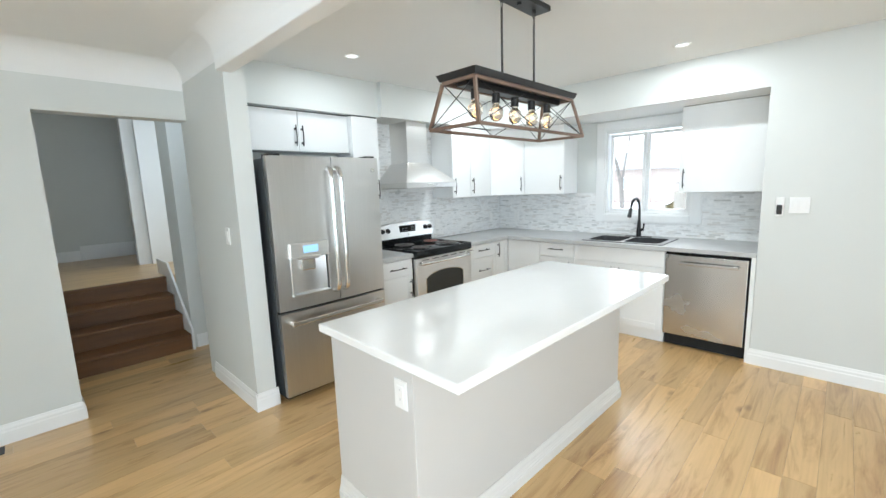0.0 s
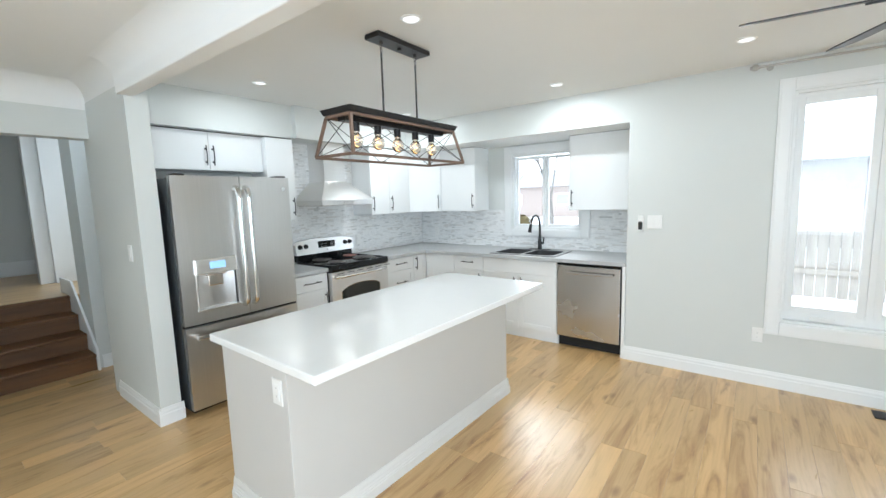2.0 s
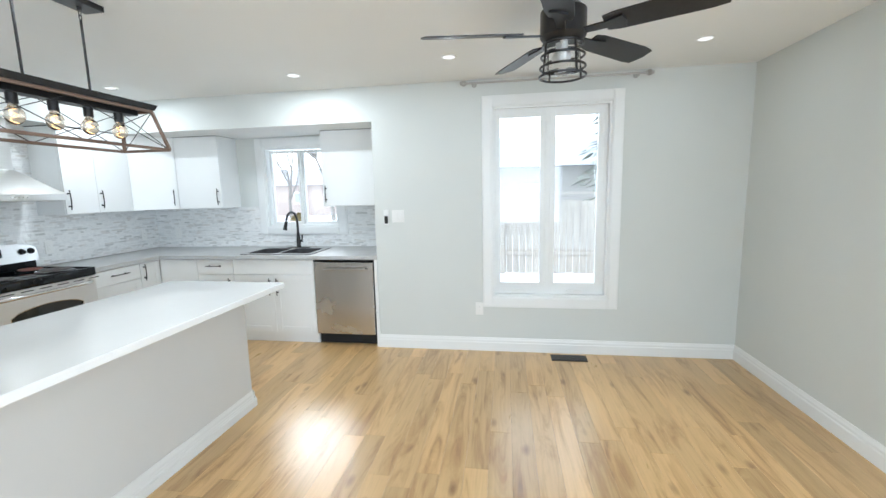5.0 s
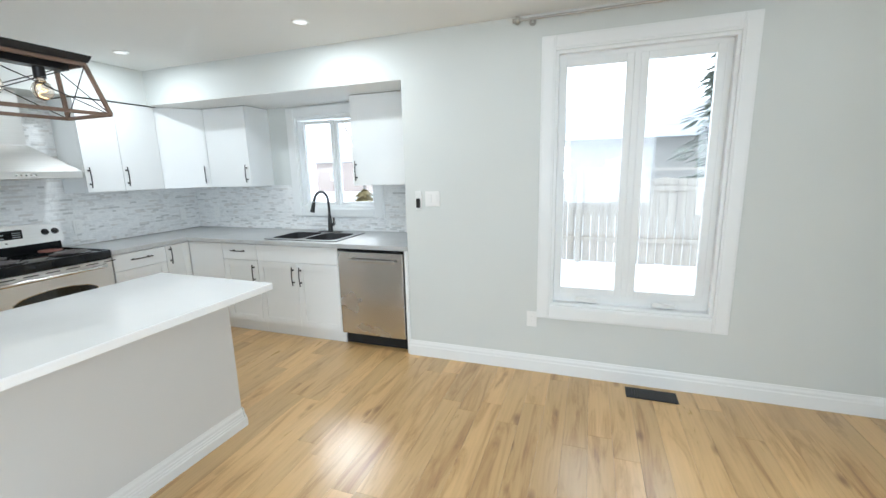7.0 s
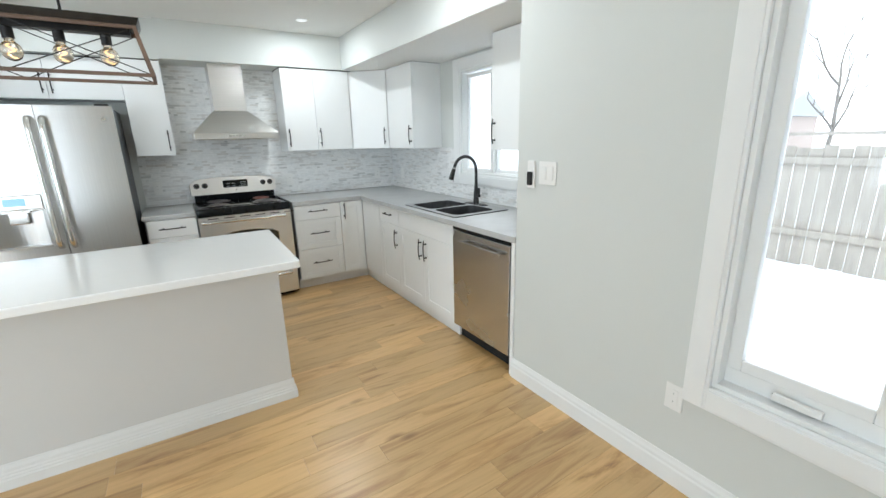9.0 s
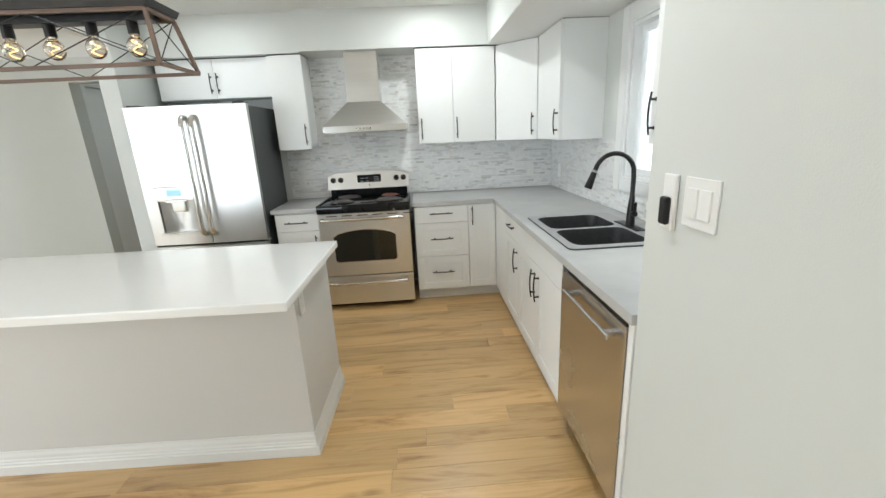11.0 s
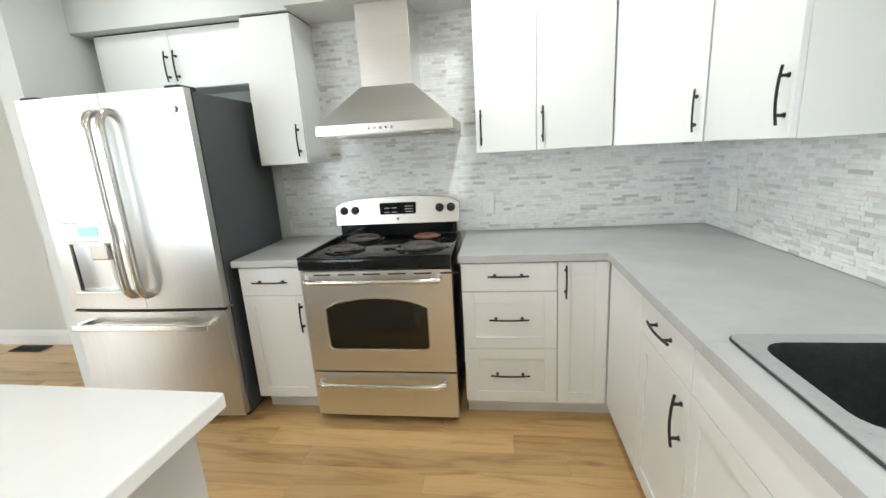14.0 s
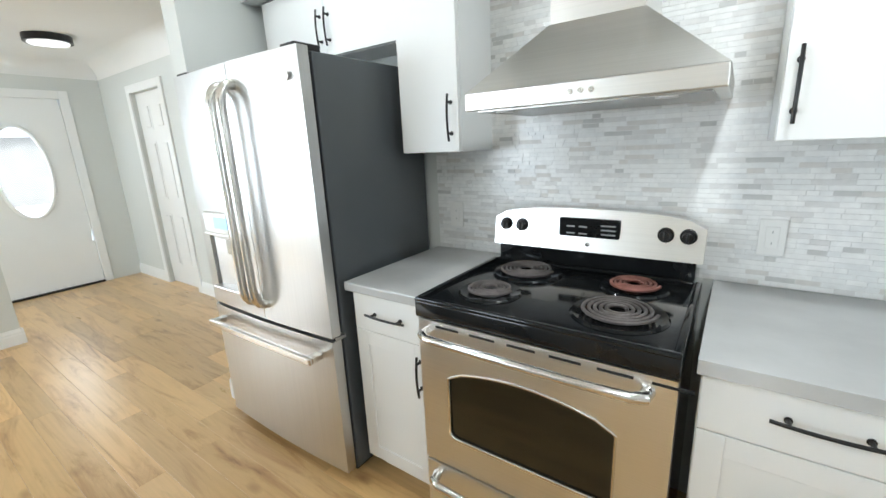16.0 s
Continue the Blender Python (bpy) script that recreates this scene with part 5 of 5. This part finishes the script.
def bare_tree(at, h, seed, label):
    r = random.Random(seed)
    t = thing("tree", (*at, -0.35), label, "tree")
    s = Shape()

    def grow(p, d, ln, rad, lev):
        pts, rs = [p], [rad]
        for k in range(4):
            d = (d + Vector((r.uniform(-.16, .16), r.uniform(-.16, .16), r.uniform(-.02, .12)))).normalized()
            p = p + d * (ln / 4)
            pts.append(p)
            rs.append(rad * (1 - 0.13 * (k + 1)))
        s.tube(pts, rs, 6 if lev < 2 else 4)
        if lev < 4:
            for k in range(3 if lev else 5):
                q = pts[r.randint(2, 4)]
                dd = (d + Vector((r.uniform(-1, 1), r.uniform(-1, 1), r.uniform(-.1, .6))) * 0.75).normalized()
                grow(q, dd, ln * r.uniform(.5, .75), rad * 0.5, lev + 1)
    grow(Vector((*at, -0.35)), Vector((0, 0, 1)), h * 0.38, h * 0.011, 0)
    s.done("trunk", M_BARK, t)


bare_tree((15.5, 6.0), 8.5, 3, "bare leafless tree in the snowy yard")
bare_tree((19.0, 9.6), 8.0, 8, "bare leafless tree in the snowy yard")
bare_tree((25.0, 5.0), 9.0, 12, "bare leafless tree in the snowy yard")


def evergreen(at, h, w, seed, label, mat=None, category="tree", name="evergreen_tree"):
    r = random.Random(seed)
    t = thing(name, (*at, -0.35), label, category)
    Shape().cyl((*at, -0.35), (*at, -0.35 + h * 0.97), 0.10, 0.015, 8).done("trunk", M_BARK, t)
    s = Shape()
    for k in range(int(1300)):
        f = r.random() ** 0.8
        z = -0.35 + h * (0.10 + 0.9 * f)
        rad = w * (1 - f) ** 0.8 * r.uniform(0.25, 1.0) * (0.75 + 0.25 * math.sin(f * 38))
        a = r.uniform(0, 2 * math.pi)
        c = Vector((at[0] + rad * math.cos(a), at[1] + rad * math.sin(a), z - rad * 0.25))
        u = Vector((math.cos(a), math.sin(a), -0.35 + r.uniform(-.2, .2))) * r.uniform(0.16, 0.34)
        v = Vector((-math.sin(a), math.cos(a), r.uniform(-.3, .3))) * r.uniform(0.04, 0.09)
        s.quad(c - u * 0.3, c + v, c + u, c - v)
    s.done("needles", mat or M_NEEDLE, t, False, kind="stuff")


evergreen((12.6, -3.6), 5.2, 1.5, 5, "dark green evergreen dusted with snow behind the fence")
evergreen((10.8, 5.0), 1.3, 0.8, 7, "dry yellow-brown shrub in the snow", M_HEDGE, "shrub", "shrub")
evergreen((12.2, 3.4), 1.2, 0.9, 9, "dry yellow-brown shrub in the snow", M_HEDGE, "shrub", "shrub")

# ---- mosaic backsplash, pieces last ----
splash = Shape().box(1.965, XK - 0.002, YS - 0.004, YS, CT + 0.002, UB).box(2.255, 3.2, YS - 0.004, YS, UB, ZS).box(XK - 0.004, XK, YA + 0.001, YS - 0.004, CT + 0.002, 1.03)
splash.box(XK - 0.004, XK, 2.15, YS - 0.004, 1.03, UB).box(XK - 0.004, XK, YA + 0.001, 1.105, 1.03, UB)
splash = structure("backsplash", splash, M_GROUT, "linear mosaic backsplash in white and grey")
rng = random.Random(11)
bulk = Shape()
ROW = 0.0162
unit = {}
count = 0


def tile_mesh(w, mi, flip):
    key = (round(w, 3), mi, flip)
    if key not in unit:
        s = Shape()
        if flip:
            s.box(-0.0055, -0.004, 0, w, 0, ROW - 0.0018)
        else:
            s.box(0, w, -0.0055, -0.004, 0, ROW - 0.0018)
        me = bpy.data.meshes.new("tile")
        s.bm.to_mesh(me)
        s.bm.free()
        me.materials.append(M_TILE[mi])
        unit[key] = me
    return unit[key]


def lay(a_lo, a_hi, z_lo, z_hi, flip):
    global count
    z = z_lo
    while z + ROW < z_hi + 0.004:
        a = a_lo - rng.uniform(0, 0.05)
        while a < a_hi:
            w = rng.choice((0.03, 0.045, 0.06, 0.075, 0.095))
            a0, a1 = max(a, a_lo), min(a + w - 0.0018, a_hi)
            a += w
            if a1 - a0 < 0.006:
                continue
            mi = rng.choices(range(5), (50, 26, 12, 5, 7))[0]
            th = rng.choice((0.0, 0.0, 0.0012))
            near = (not flip) and 2.34 < a0 and a1 < 3.08 and 1.14 < z < 1.46 and count < 290 and a1 - a0 > w - 0.004
            if near:
                o = new("tile", tile_mesh(w - 0.0018, mi, flip))
                o.parent = splash
                o.location = (a0, YS - th, z)
                count += 1
            elif flip:
                bulk.box(XK - 0.0055 - th, XK - 0.004, a0, a1, z, z + ROW - 0.0018, mat=0)
                MI.append(mi)
            else:
                bulk.box(a0, a1, YS - 0.0055 - th, YS - 0.004, z, z + ROW - 0.0018, mat=0)
                MI.append(mi)
        z += ROW


MI = []
lay(1.967, XK - 0.006, CT + 0.004, UB, False)
lay(2.257, 3.198, UB, ZS, False)
lay(YA + 0.002, YS - 0.006, CT + 0.004, 1.03, True)
lay(2.152, YS - 0.006, 1.03, UB, True)
lay(YA + 0.002, 1.103, 1.03, UB, True)
bulk.bm.faces.ensure_lookup_table()
for k, f in enumerate(bulk.bm.faces):
    f.material_index = MI[k // 6]
bulk.done("tile_field", M_TILE, splash, False, kind="stuff")

# ---- floor planks last ----
floor = structure("floor", Shape().box(XF - T, XK + T, YB - T, YH + T, -0.06, -0.006).box(-0.12, 2.2, VY, ST0 + 0.14, -0.06, -0.006).box(-0.9, 2.6, ST0 + 0.14, 7.8, -0.06, -0.006), M_DARK, "oak-look laminate plank floor")
rng = random.Random(2)
PW, PL = 0.128, 1.22
pm = {}
y = YB - 0.02
while y < ST0 + 0.02:
    y1 = min(y + PW, ST0 + 0.04)
    x_lo, x_hi = (XF - 0.02, XK) if y < YH - 0.02 else (-0.02, 2.1)
    x = x_lo - rng.uniform(0, PL)
    while x < x_hi:
        a, b = max(x, x_lo), min(x + PL, x_hi)
        x += PL
        if b - a < 0.05:
            continue
        key = (round(b - a, 3), round(y1 - y, 3))
        if key not in pm:
            s = Shape().box(0, key[0] - 0.0006, 0, key[1] - 0.0006, -0.006, 0.0, 0.0005, seg=1)
            me = bpy.data.meshes.new("plank")
            s.bm.to_mesh(me)
            s.bm.free()
            me.materials.append(M_FLOOR)
            pm[key] = me
        o = new("plank", pm[key])
        o.parent = floor
        o.location = (a, y, rng.uniform(-0.0002, 0.0))
    y += PW
